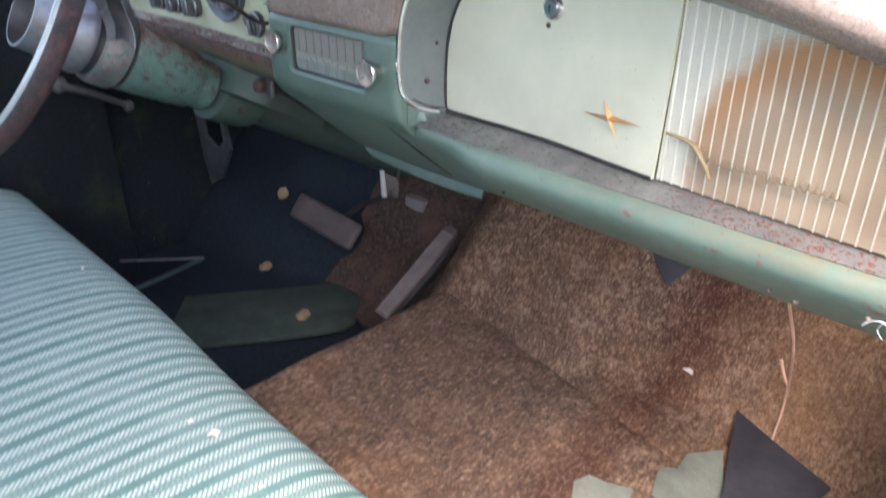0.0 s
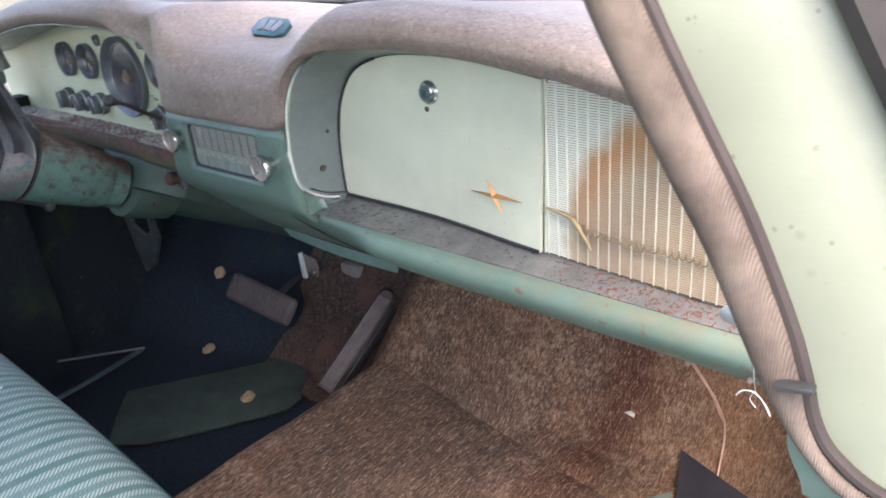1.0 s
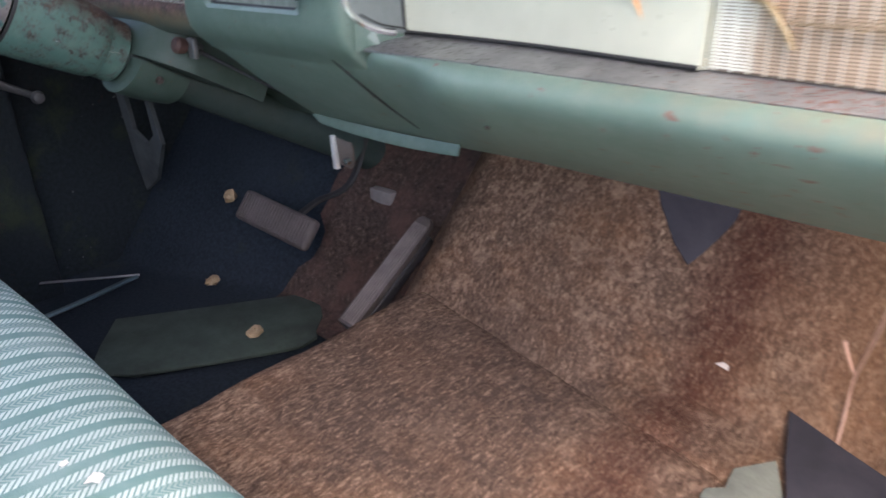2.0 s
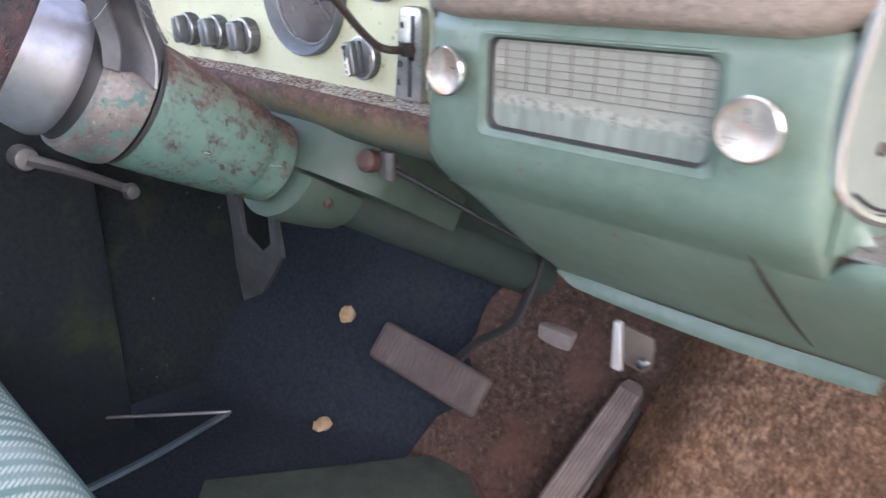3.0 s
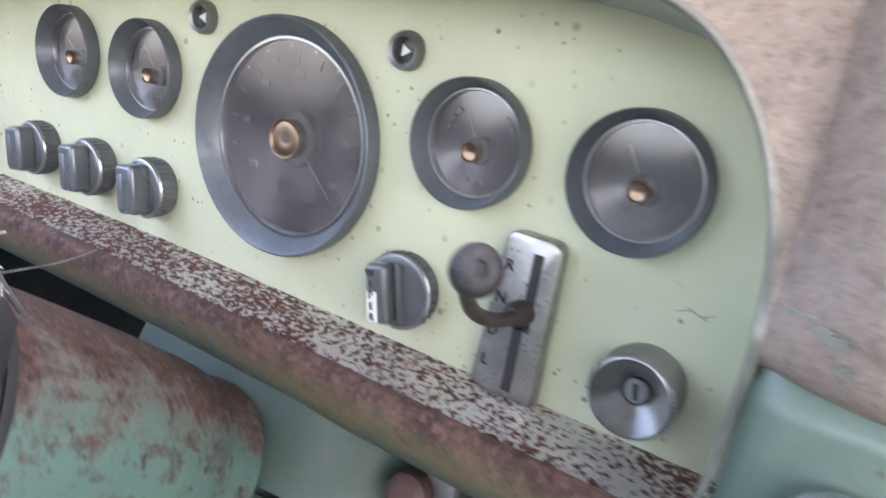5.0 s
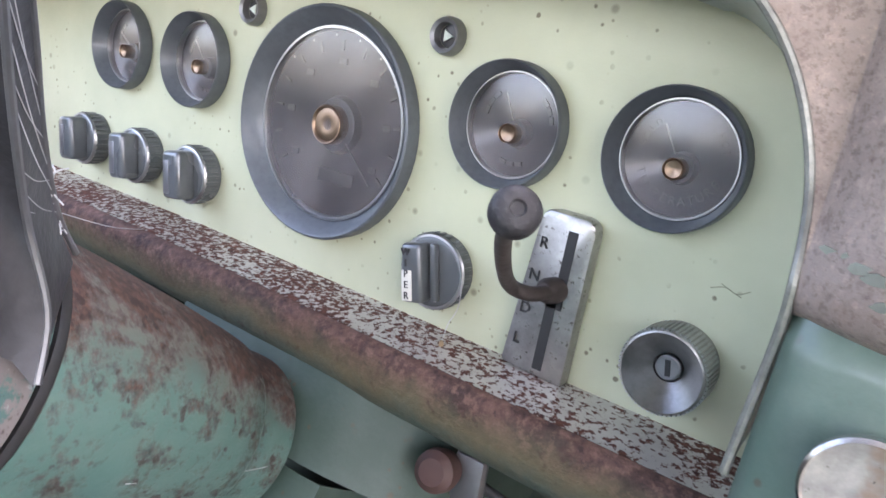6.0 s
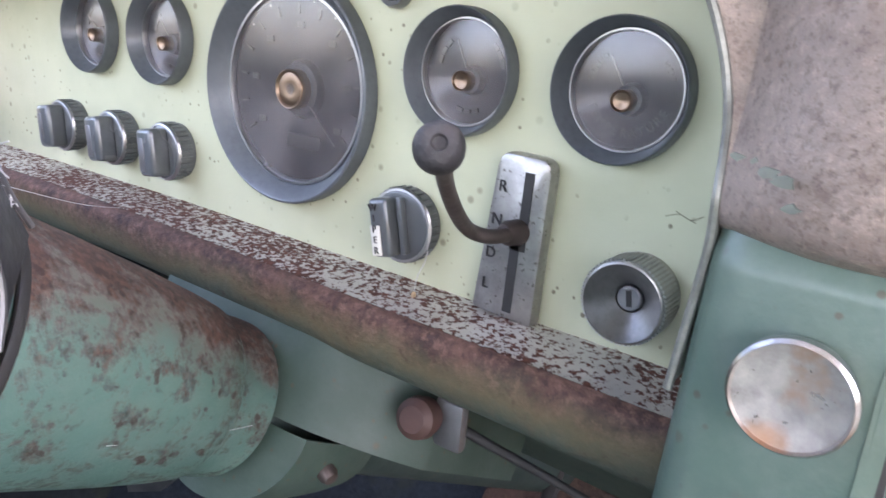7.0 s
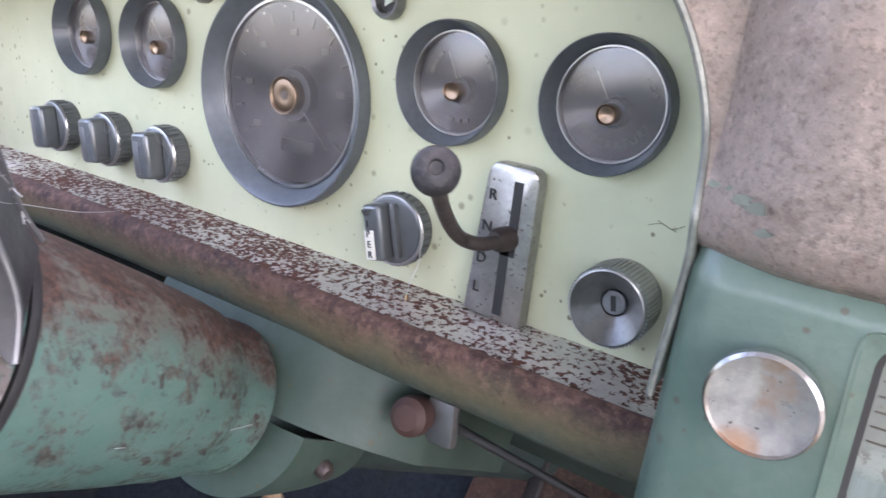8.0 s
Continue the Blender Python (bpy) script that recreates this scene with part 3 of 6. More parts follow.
def lathe(profile, at, axis, seg=40, close=False):
    """Turn rows of (radius, distance along the axis) about the axis through at."""
    a, u, w = frame_of(axis)
    at = Vector(at)
    bm = bmesh.new()
    rings = []
    for r, d in profile:
        if r < 1e-6:
            rings.append([bm.verts.new(at + a * d)])
        else:
            rings.append([bm.verts.new(at + a * d + (u * math.cos(q) + w * math.sin(q)) * r) for q in (2 * math.pi * i / seg for i in range(seg))])
    pairs = list(zip(rings, rings[1:])) + ([(rings[-1], rings[0])] if close else [])
    for p, q in pairs:
        for i in range(seg):
            j = (i + 1) % seg
            loop = [p[i % len(p)], p[j % len(p)], q[j % len(q)], q[i % len(q)]]
            loop = list(dict.fromkeys(loop))
            if len(loop) > 2:
                bm.faces.new(loop)
    return bm


def smooth_path(points, n):
    """n points on a smooth curve through the given ones."""
    p = [Vector(q) for q in points]
    out = []
    for i in range(n):
        s = i / (n - 1) * (len(p) - 1)
        k = min(int(s), len(p) - 2)
        f = s - k
        a, b, c, d = p[max(k - 1, 0)], p[k], p[k + 1], p[min(k + 2, len(p) - 1)]
        out.append(0.5 * ((2 * b) + (c - a) * f + (2 * a - 5 * b + 4 * c - d) * f * f + (3 * b - a - 3 * c + d) * f ** 3))
    return out


def tube(points, radius, seg=10, closed=False, n=0, flat=1.0):
    """A round or flattened bar along points; radius is a number or a function of 0..1."""
    pts = smooth_path(points, n) if n else [Vector(p) for p in points]
    bm = bmesh.new()
    rings, u = [], None
    count = len(pts)
    for i, p in enumerate(pts):
        nxt, prv = (pts[(i + 1) % count], pts[i - 1]) if closed else (pts[min(i + 1, count - 1)], pts[max(i - 1, 0)])
        t = (nxt - prv).normalized()
        u = frame_of(t)[1] if u is None else (u - t * u.dot(t)).normalized()
        w = t.cross(u)
        r = radius(i / (count - 1)) if callable(radius) else radius
        rings.append([bm.verts.new(p + u * r * math.cos(q) + w * r * flat * math.sin(q)) for q in (2 * math.pi * k / seg for k in range(seg))])
    for i in range(count if closed else count - 1):
        p, q = rings[i], rings[(i + 1) % count]
        for k in range(seg):
            bm.faces.new((p[k], p[(k + 1) % seg], q[(k + 1) % seg], q[k]))
    if not closed:
        bm.faces.new(rings[0][::-1])
        bm.faces.new(rings[-1])
    return bm


def sheet(fn, nu, nv, thick=0.0):
    """A grid of fn(u, v), u and v from 0 to 1, given a thickness."""
    bm = bmesh.new()
    g = [[bm.verts.new(fn(i / nu, j / nv)) for j in range(nv + 1)] for i in range(nu + 1)]
    for i in range(nu):
        for j in range(nv):
            bm.faces.new((g[i][j], g[i + 1][j], g[i + 1][j + 1], g[i][j + 1]))
    bmesh.ops.remove_doubles(bm, verts=bm.verts, dist=1e-5)
    if thick:
        bmesh.ops.recalc_face_normals(bm, faces=bm.faces)
        bmesh.ops.solidify(bm, geom=bm.faces[:], thickness=thick)
    return bm


def slab(outline, depth, bevel=0.0):
    """A flat piece: outline of 3D points in one plane, thickened by the vector depth."""
    bm = bmesh.new()
    a = [bm.verts.new(p) for p in outline]
    b = [bm.verts.new(Vector(p) + Vector(depth)) for p in outline]
    bm.faces.new(a)
    bm.faces.new(b[::-1])
    for i in range(len(a)):
        j = (i + 1) % len(a)
        bm.faces.new((a[i], b[i], b[j], a[j]))
    if bevel:
        bmesh.ops.recalc_face_normals(bm, faces=bm.faces)
        bmesh.ops.bevel(bm, geom=bm.edges[:], offset=bevel, segments=2, profile=0.5, affect="EDGES")
    return bm


def lettering(text, size, m, depth=0.0004):
    """Letters in the built-in font as a mesh, at the pose m (x along the line, y up the letters)."""
    cu = bpy.data.curves.new("scratch", "FONT")
    cu.body, cu.size, cu.extrude, cu.align_x, cu.align_y = text, size, depth, "CENTER", "CENTER"
    ob = bpy.data.objects.new("scratch", cu)
    scene.collection.objects.link(ob)
    bpy.context.view_layer.update()
    me = bpy.data.meshes.new_from_object(ob.evaluated_get(bpy.context.evaluated_depsgraph_get()))
    bm = bmesh.new()
    bm.from_mesh(me)
    bpy.data.objects.remove(ob)
    bpy.data.curves.remove(cu)
    bpy.data.meshes.remove(me)
    return turned(bm, m)


def facing(x, y, z, spin=0):
    """A pose whose x runs to the car's right and y up, facing the seats."""
    return pose(x, y, z, 90, 0, 0) @ pose(0, 0, 0, 0, 0, spin)


def lerp(a, b, f):
    return a + (b - a) * f


def ease(f):
    f = min(1.0, max(0.0, f))
    return f * f * (3 - 2 * f)


def curve_at(rows, x):
    """Straight-line table look-up of rows (x, value)."""
    if x <= rows[0][0]:
        return rows[0][1]
    for (a, p), (b, q) in zip(rows, rows[1:]):
        if x <= b:
            return p + (q - p) * (x - a) / (b - a)
    return rows[-1][1]

# ---- structure ----
def tunnel_z(x):
    """Height of the carpeted floor across the car, left of the toe board's fold."""
    if x >= -0.03:
        return max(0.02, 0.137 - 0.19 * (x + 0.03))
    return 0.137 * ease((x + 0.17) / 0.14)


def carpet_point(u, v):
    x = lerp(-0.165, 0.74, u)
    y = lerp(0.10, 1.20, v)
    fold = 0.83 + 0.09 * ease((x - 0.2) / 0.12)
    z = tunnel_z(x)
    if y > fold:
        z += (y - fold) * 0.98 * ease((y - fold) / 0.03 + 0.3)
    z -= 0.007 * math.exp(-((y - 0.824) / 0.011) ** 2)
    z += 0.006 * noise.noise((x * 7, y * 7, 0)) + 0.003 * noise.noise((x * 30, y * 30, 3))
    if x < -0.13:
        z = min(z, 0.004)
    return Vector((x, y, z))


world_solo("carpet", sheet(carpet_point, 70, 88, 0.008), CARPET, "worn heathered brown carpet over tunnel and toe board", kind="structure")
# brown tube laid in the fold to draw its shadow line
fold_line = tube([carpet_point((x + 0.165) / 0.905, 0.724 / 1.1) + Vector((0, -0.002, 0.002)) for x in np.linspace(-0.08, 0.32, 40)], 0.0022, 6)
world_solo("carpet_seam", fold_line, plain("fold_line_brown", (0.11, 0.075, 0.05), 0.95), "brown tube along the shadow line of the carpet fold", kind="structure")


def pan_point(u, v):
    """Driver's floor pan and toe board with the wheel arch bulging in at the far side."""
    x, s = lerp(-0.92, -0.10, u), v * 1.9
    foot = curve_at([(-0.92, 0.70), (-0.80, 0.72), (-0.64, 0.755), (-0.48, 0.84), (-0.31, 0.86), (-0.10, 0.84)], x)
    if s < foot + 0.4:
        y, z = s - 0.4, -0.012
    else:
        t = s - foot - 0.4
        y, z = foot + t * 0.62, -0.012 + t * 0.78
    return Vector((x, y, z + 0.004 * noise.noise((x * 12, y * 12, 1))))


world_solo("floor", sheet(pan_point, 24, 80, 0.006), BLACK, "black insulated steel floor pan and toe board", kind="structure")
def toe_point(u, v):
    p = pan_point(lerp(0.60 + 0.05 * noise.noise((v * 6, 0, 4)) + 0.03 * noise.noise((v * 25, 0, 9)), 0.985, u), lerp(0.625, 0.99, v))
    return p + Vector((0, -0.008, 0.010 + 0.004 * noise.noise((p.x * 20, p.y * 20, 2))))


world_solo("toe_carpet", sheet(toe_point, 24, 24, 0.005), TOE_CARPET, "dusty red-brown carpet on driver's toe board", kind="structure")
world_solo("floor_pan_rear", box(-0.165, 0.80, -1.1, 0.12, -0.03, 0.012), BLACK, "bare black floor under the seat", kind="structure")
world_solo("firewall", box(-0.95, 0.85, 1.30, 1.34, -0.05, 0.72), BLACK, "black firewall behind the dashboard", kind="structure")
world_solo("kick_panel", box(-0.92, -0.875, 0.55, 1.32, -0.02, 0.60), MOSSY, "dark driver-side kick panel", kind="structure")
world_solo("kick_panel_passenger", box(0.760, 0.785, 0.74, 1.32, -0.02, 0.52), TEAL, "teal passenger-side kick panel", kind="structure")
world_solo("ground", box(-60, 60, -60, 60, -0.5, -0.36), ground_material(), "dry grassy ground around the car", kind="structure")
# added ground slab; its tone sets the light bounced into the car
world_solo("gravel", box(-14, 14, -14, 45, -0.37, -0.352), plain("dry_dirt", (0.11, 0.10, 0.08), 0.95, vary=0.3, scale=8, bump=0.5), "dirt slab added around the car to set bounced light", kind="structure")
# the closed body around the view
world_solo("roof", box(-0.74, 0.70, -1.0, 0.50, 1.16, 1.19, 0.01), TRIM_GREY, "grey car roof lining", kind="structure")
world_solo("wall_rear", box(-0.80, 0.80, -1.30, -1.26, -0.05, 0.62), TRIM_GREY, "plain closing wall behind the seat", kind="structure")
# panel and pillar are unseen, added to cut light from the right rear
world_solo("quarter_panel", box(0.80, 0.84, -1.30, -0.66, -0.05, 0.66, 0.01), TRIM_GREY, "unseen side panel added to cut light from the right rear", kind="structure")
world_solo("rear_pillar", box(0.72, 0.80, -0.80, -0.66, 0.64, 1.16, 0.01), TRIM_GREY, "unseen pillar added to cut light from the right rear", kind="structure")
world_solo("cowl", box(-0.98, 0.86, 0.90, 1.36, 0.70, 0.745, 0.01), TEAL, "teal cowl below the windshield", kind="structure")

def open_door(name, at, angle, label):
    """A plain open car door added unseen to block light: hinged at its front edge, with a window frame above."""
    d = thing(name, at, label, kind="structure")
    m = Matrix.Translation(at) @ pose(0, 0, 0, 0, 0, angle)
    part("door_shell", turned(box(-0.03, 0.04, -1.05, 0.0, 0.0, 0.66, 0.02), m), TEAL, d)
    part("door_trim", turned(box(-0.042, -0.03, -1.0, -0.05, 0.08, 0.60, 0.006), m), plain("dark_trim_card", (0.05, 0.06, 0.055), 0.8), d)
    part("frame", turned(tube([(0, -0.02, 0.66), (0, -0.25, 1.1), (0, -0.5, 1.15), (0, -1.0, 1.12), (0, -1.02, 0.66)], 0.016, 8, n=40), m), DULL, d)


# unseen door, angled to hold light off the post and footwell
open_door("door_2", (0.90, 0.42, -0.02), 27, "unseen open passenger door with dark trim card, added to block light")

# driver's door, shut
door = thing("door_1", (-0.80, 0.10, 0.0), "closed driver door with dark trim panel and window crank", kind="structure")
part("panel", box(-0.86, -0.80, -1.28, 0.56, -0.03, 0.64, 0.012), MOSSY, door)
part("sill_cap", box(-0.875, -0.785, -0.75, 0.60, 0.64, 0.675, 0.012), TEAL, door, "teal painted window sill")
part("window_frame", tube([(-0.80, 0.60, 0.67), (-0.80, 0.55, 0.9), (-0.76, 0.45, 1.11), (-0.75, 0.0, 1.13), (-0.75, -0.75, 1.12)], 0.016, 8, n=40), DULL, door)
crank = part("window_crank", merged(
    lathe([(0.0, 0.03), (0.014, 0.028), (0.017, 0.018), (0.016, 0.0)], (-0.80, 0.47, 0.455), (1, 0, 0), 20),
    tube([(-0.776, 0.47, 0.455), (-0.772, 0.52, 0.432), (-0.770, 0.585, 0.396)], lambda f: 0.009 - 0.003 * f, 8, n=10)), DULL, door, "tarnished window crank")
part("knob", lathe([(0.0, 0.032), (0.009, 0.03), (0.012, 0.02), (0.008, 0.008), (0.007, 0.0)], (-0.774, 0.587, 0.394), (1, 0, 0), 16), DULL, crank)
sill = thing("door_sill_strips", (-0.70, 0.6, 0.0), "two thin steel strips meeting on the black floor", "trim strip")
part("strip", tube([(-0.685, 0.665, 0.03), (-0.78, 0.545, 0.032), (-0.86, 0.44, 0.035)], 0.0025, 6, n=12), DULL, sill)
part("strip", tube([(-0.69, 0.66, 0.027), (-0.665, 0.52, 0.027), (-0.655, 0.36, 0.027)], 0.008, 6, n=12, flat=0.5), plain("blue_grey_strip", (0.05, 0.08, 0.095), 0.5, 0.3), sill)

# passenger-side windshield post with its windlace
post = thing("windshield_post", (0.78, 0.36, 0.60), "pale green windshield post with brown rubber windlace", "car pillar")
EDGE = [(0.612, 0.355, 0.96), (0.652, 0.338, 0.885), (0.682, 0.33, 0.830), (0.710, 0.33, 0.780), (0.727, 0.33, 0.751), (0.744, 0.33, 0.716), (0.753, 0.33, 0.695), (0.761, 0.33, 0.676), (0.770, 0.33, 0.662), (0.783, 0.328, 0.653), (0.805, 0.325, 0.650), (0.86, 0.32, 0.648)]
inner = smooth_path(EDGE, 56)


def post_point(u, v):
    a = inner[int(round(u * 55))]
    b = a + Vector((0.068, 0.010, 0.012)) if a.x < 0.768 else a + Vector((0.068 - (a.x - 0.768) * 0.3, 0.01, 0.012 + 0.05 * min(1, (a.x - 0.768) / 0.03)))
    p = a.lerp(b, v)
    return p + Vector((0.006, 0.012 * math.sin(v * math.pi) * -0.5, 0))


part("post_face", sheet(post_point, 55, 10, 0.02), PILLAR, post)
def lace_radius(f):
    return curve_at([(0.0, 0.0105), (0.3, 0.0100), (0.5, 0.0085), (0.56, 0.0075), (0.64, 0.0048), (0.73, 0.0034), (1.0, 0.0032)], f)


part("windlace", tube([p + Vector((0.0, -0.004, 0.0)) for p in inner], lace_radius, 12), WINDLACE, post, "faded brown furry windlace")
# dark tube added as the shadow seam along the windlace
part("shadow_piping", tube([p + Vector((1.0, 0.0, 0.35 + 0.65 * ease((k - 36) / 8))) * (lace_radius(k / 55) * 0.85 + 0.0018) + Vector((0, -0.002, 0)) for k, p in enumerate(inner)], lambda f: 0.0028, 8), plain("dark_brown_shadow_seam", (0.035, 0.026, 0.024), 0.9), post, "dark brown tube for the shadow seam")
part("outer_seal", tube([p + Vector((0.078, 0.004, 0.012)) for p in inner[:44]], 0.011, 8), plain("dark_seal", (0.05, 0.042, 0.04), 0.8), post)
part("peg", tube([(0.7195, 0.3645, 0.6915), (0.7205, 0.363, 0.692), (0.733, 0.349, 0.699), (0.746, 0.334, 0.706)], lambda f: 0.0036 if f > 0.05 else 0.0028, 12, n=12), plain("worn_bright_plate", (0.62, 0.62, 0.60), 0.35, 0.5, vary=0.2), post, "bright plated peg")
part("clip", turned(box(-0.0055, 0.0085, -0.003, 0.003, -0.0014, 0.0014, 0.001), pose(0.760, 0.318, 0.6955, 0, -10, 0)), DARK, post)
part("post_foot", sheet(lambda u, v: Vector((0.7560 + 0.10 * u + 0.008 * ease((v - 0.5) * 2) * (1 - u), 0.346 + 0.010 * v, lerp(0.684, 0.626 - 0.020 * u, v))), 10, 10, 0.01), TEAL_LIP, post, "chipped teal lower post")

# windshield
shield = thing("windshield", (0.0, 0.88, 0.745), "clear curved windshield glass in a rubber seal", "windshield")
WS = lambda u, v: Vector((lerp(-0.95, 0.86, u) * (1 - 0.13 * v), 0.93 - 0.42 * v - 0.30 * (2 * abs(u - 0.5)) ** 4 * (1 - 0.4 * v), 0.75 + 0.37 * v))
pane = part("pane", sheet(WS, 30, 8, 0.004), GLASS, shield)
pane.visible_shadow = False
part("seal", tube([WS(u, 0.0) + Vector((0, -0.004, 0.006)) for u in np.linspace(0, 1, 40)], 0.011, 8), DARK, shield, "black rubber seal")
part("header", tube([WS(u, 1.0) for u in np.linspace(0, 1, 40)], 0.02, 8), TRIM_GREY, shield)

# ---- dashboard ----
dash = thing("dashboard", (0.0, 0.6, 0.42), "steel dashboard in teal, pale green and worn brown paint", "dashboard")
HOOD_Z = [(0.225, 0.752), (0.33, 0.757), (0.42, 0.750), (0.51, 0.738), (0.58, 0.722), (0.65, 0.702), (0.75, 0.672), (0.98, 0.615)]


HOOD_LEFT = [(0.195, 0.757), (0.26, 0.765), (0.40, 0.768), (0.50, 0.765), (0.60, 0.754), (0.75, 0.728), (0.98, 0.68)]


def hood_edge(x):
    """Height of the brown hood's lower edge."""
    a = abs(x)
    a0, a1 = (0.143, 0.228) if x > 0 else (0.1335, 0.192)
    if a <= a0:
        return 0.657
    top = curve_at(HOOD_Z if x > 0 else HOOD_LEFT, a)
    if a < a1:
        f = (a1 - a) / (a1 - a0)
        return 0.660 + (top - 0.660) * math.sqrt(max(0.0, 1 - f * f))
    return top


def visor_column(x):
    """One cross-section of the brown visor: a rolled nose, falling to the radio panel between the coves."""
    a = abs(x)
    a0 = 0.143 if x > 0 else 0.1335
    far = ease((a - a0 + 0.03) / 0.13) if x > 0 else ease((a - a0) / 0.10)
    zl = hood_edge(x)
    zt = curve_at(HOOD_Z if x > 0 else HOOD_LEFT, max(a, 0.225))
    drop = max(0.0, 0.752 - zt) * ease((a - 0.3) / 0.1)
    up = ease((a - 0.045) / 0.09) if x < 0 else 0.0
    mid = [(0.562, 0.656), (0.552, 0.664), (0.549, 0.690), (0.5525, lerp(0.712, 0.735, up)), (lerp(0.572, 0.556, up), lerp(0.732, 0.770, up)), (lerp(0.60, 0.575, up), lerp(0.741, 0.786, up)), (lerp(0.66, 0.63, up), lerp(0.748, 0.790, up)), (0.78, lerp(0.757, 0.774, up)), (0.91, 0.752)]
    cov = [(0.572, zt - 0.003), (0.560, zt + 0.003), (0.552, zt + 0.016), (0.557, zt + 0.029), (0.575, zt + 0.038), (0.60, zt + 0.042), (0.67, 0.787 - 0.7 * drop), (0.79, 0.772 - 0.4 * drop), (0.91, 0.752)]
    path = smooth_path([(x, lerp(p[0], q[0], far), lerp(p[1], q[1], far)) for p, q in zip(mid, cov)], 58)
    if x < 0:
        # rolled back toward the instrument cove
        f = min(1.0, max(0.0, (a - a0 + 0.040) / 0.040)) if a < a0 else max(0.0, 1 - (a - a0) / 0.14)
        path = [p + Vector((0, f * f * (0.014 + 0.012 * ease((p.z - 0.66) / 0.04)) * ease((0.80 - p.z) / 0.04) * ease((0.66 - p.y) / 0.05), 0)) for p in path]
    if a > a0:
        # rows below the cove's edge gather on that edge
        k = next(n for n, p in enumerate(path) if p.z > zl + 0.001)
        hem = path[k] if k == 0 else path[k - 1].lerp(path[k], (zl + 0.001 - path[k - 1].z) / (path[k].z - path[k - 1].z))
        path = [hem.copy() for n in range(k)] + path[k:]
    y0 = path[0].y
    return [Vector((x, y0 + 0.030, path[0].z - 0.001)), Vector((x, y0 + 0.014, path[0].z - 0.002)), Vector((x, y0 + 0.003, path[0].z - 0.001))] + path


xs_visor = sorted(list(np.linspace(-0.97, -0.21, 40)) + [-0.1336 - 0.066 * (k / 26) ** 2 for k in range(27)] + list(np.linspace(-0.1334, -0.09, 18)) + list(np.linspace(-0.08, 0.13, 12)) + list(np.linspace(0.136, 0.235, 44)) + list(np.linspace(0.25, 0.78, 30)))
visor_columns = [visor_column(x) for x in xs_visor]


def visor_point(u, v):
    return visor_columns[int(round(u * (len(xs_visor) - 1)))][int(round(v * 60))]


part("visor", sheet(visor_point, len(xs_visor) - 1, 60, 0.003), VISOR, dash, "worn mauve-brown metallic painted visor", 60)

# teal centre face with the radio's opening, and the undercut panel below it
FACE = [(0.590, 0.662), (0.566, 0.660), (0.561, 0.652), (0.560, 0.6475), (0.5605, 0.584), (0.561, 0.572), (0.5645, 0.560), (0.573, 0.5475), (0.588, 0.5335)]


def face_sheet():
    bm = bmesh.new()
    xs = [-0.1385, -0.1375, -0.133, -0.126, -0.1, -0.082, -0.04, 0.0, 0.04, 0.082, 0.1, 0.122, 0.130, 0.136, 0.139, 0.1405, 0.1420]
    back = {-0.1385: 0.03, -0.1375: 0.008, -0.133: 0.002, 0.130: 0.0005, 0.136: 0.003, 0.139: 0.007, 0.1405: 0.02, 0.1420: 0.045}
    g = [[bm.verts.new((x + (0.0045 * min(1.0, max(0.0, (z - 0.565) / 0.085)) if x < -0.12 else 0.0), y + back.get(x, 0.0) * (1.0 if z > 0.56 else 0.5), z)) for y, z in FACE] for x in xs]
    for i in range(len(xs) - 1):
        for j in range(len(FACE) - 1):
            if -0.083 < xs[i] < 0.081 and j == 3:
                continue
            bm.faces.new((g[i][j], g[i + 1][j], g[i + 1][j + 1], g[i][j + 1]))
    bmesh.ops.recalc_face_normals(bm, faces=bm.faces)
    bmesh.ops.solidify(bm, geom=bm.faces[:], thickness=0.0025)
    return bm


part("centre_panel", face_sheet(), TEAL, dash, "teal painted radio panel", 50)


def lower_point(u, v):
    """The undercut teal panel along the bottom of the dashboard, from the radio to the passenger's end."""
    x = lerp(-0.137, 0.77, u)
    w = lerp(ease((x - 0.128) / 0.03), ease((x - 0.130) / 0.13), ease((v - 0.10) / 0.35))
    near = [(0.5893, 0.5335), (0.6045, 0.5187), (0.65, 0.478), (0.69, 0.446), (0.717, 0.427)]
    right = [(0.590, 0.5528), (0.578, 0.5543), (0.569, 0.5500), (0.565, 0.540), (0.569, 0.528), (0.585, 0.512), (0.62, 0.4860), (0.67, 0.4550), (0.71, 0.4330)]
    n = [Vector((x, *p)) for p in smooth_rows(near, 17)]
    r = [Vector((x, *p)) for p in smooth_rows(right, 17)]
    p = n[int(round(v * 16))].lerp(r[int(round(v * 16))], w)
    p.y += 0.0 if x > -0.12 else 0.03 * (-0.12 - x) / 0.017 * v
    p.y -= 0.03 * max(0.0, x - 0.2) * 0.5
    return p


def smooth_rows(rows, n):
    return [(q.x, q.y) for q in smooth_path([(a, b, 0) for a, b in rows], n)]


part("lower_panel", sheet(lower_point, 70, 16, -0.003), TEAL_NOSE, dash, "teal lower panel with rubbed rusty nose", 60)
def corner_point(u, v):
    a = Vector(curve3([(0.1375, 0.568, 0.604), (0.1385, 0.572, 0.572), (0.1390, 0.585, 0.5500)], u))
    b = Vector(curve3([(0.1400, 0.574, 0.600), (0.150, 0.592, 0.5690), (0.162, 0.592, 0.5500)], u))
    p = a.lerp(b, v)
    return p


def curve3(rows, f):
    k = min(int(f * (len(rows) - 1)), len(rows) - 2)
    return Vector(rows[k]).lerp(Vector(rows[k + 1]), f * (len(rows) - 1) - k)


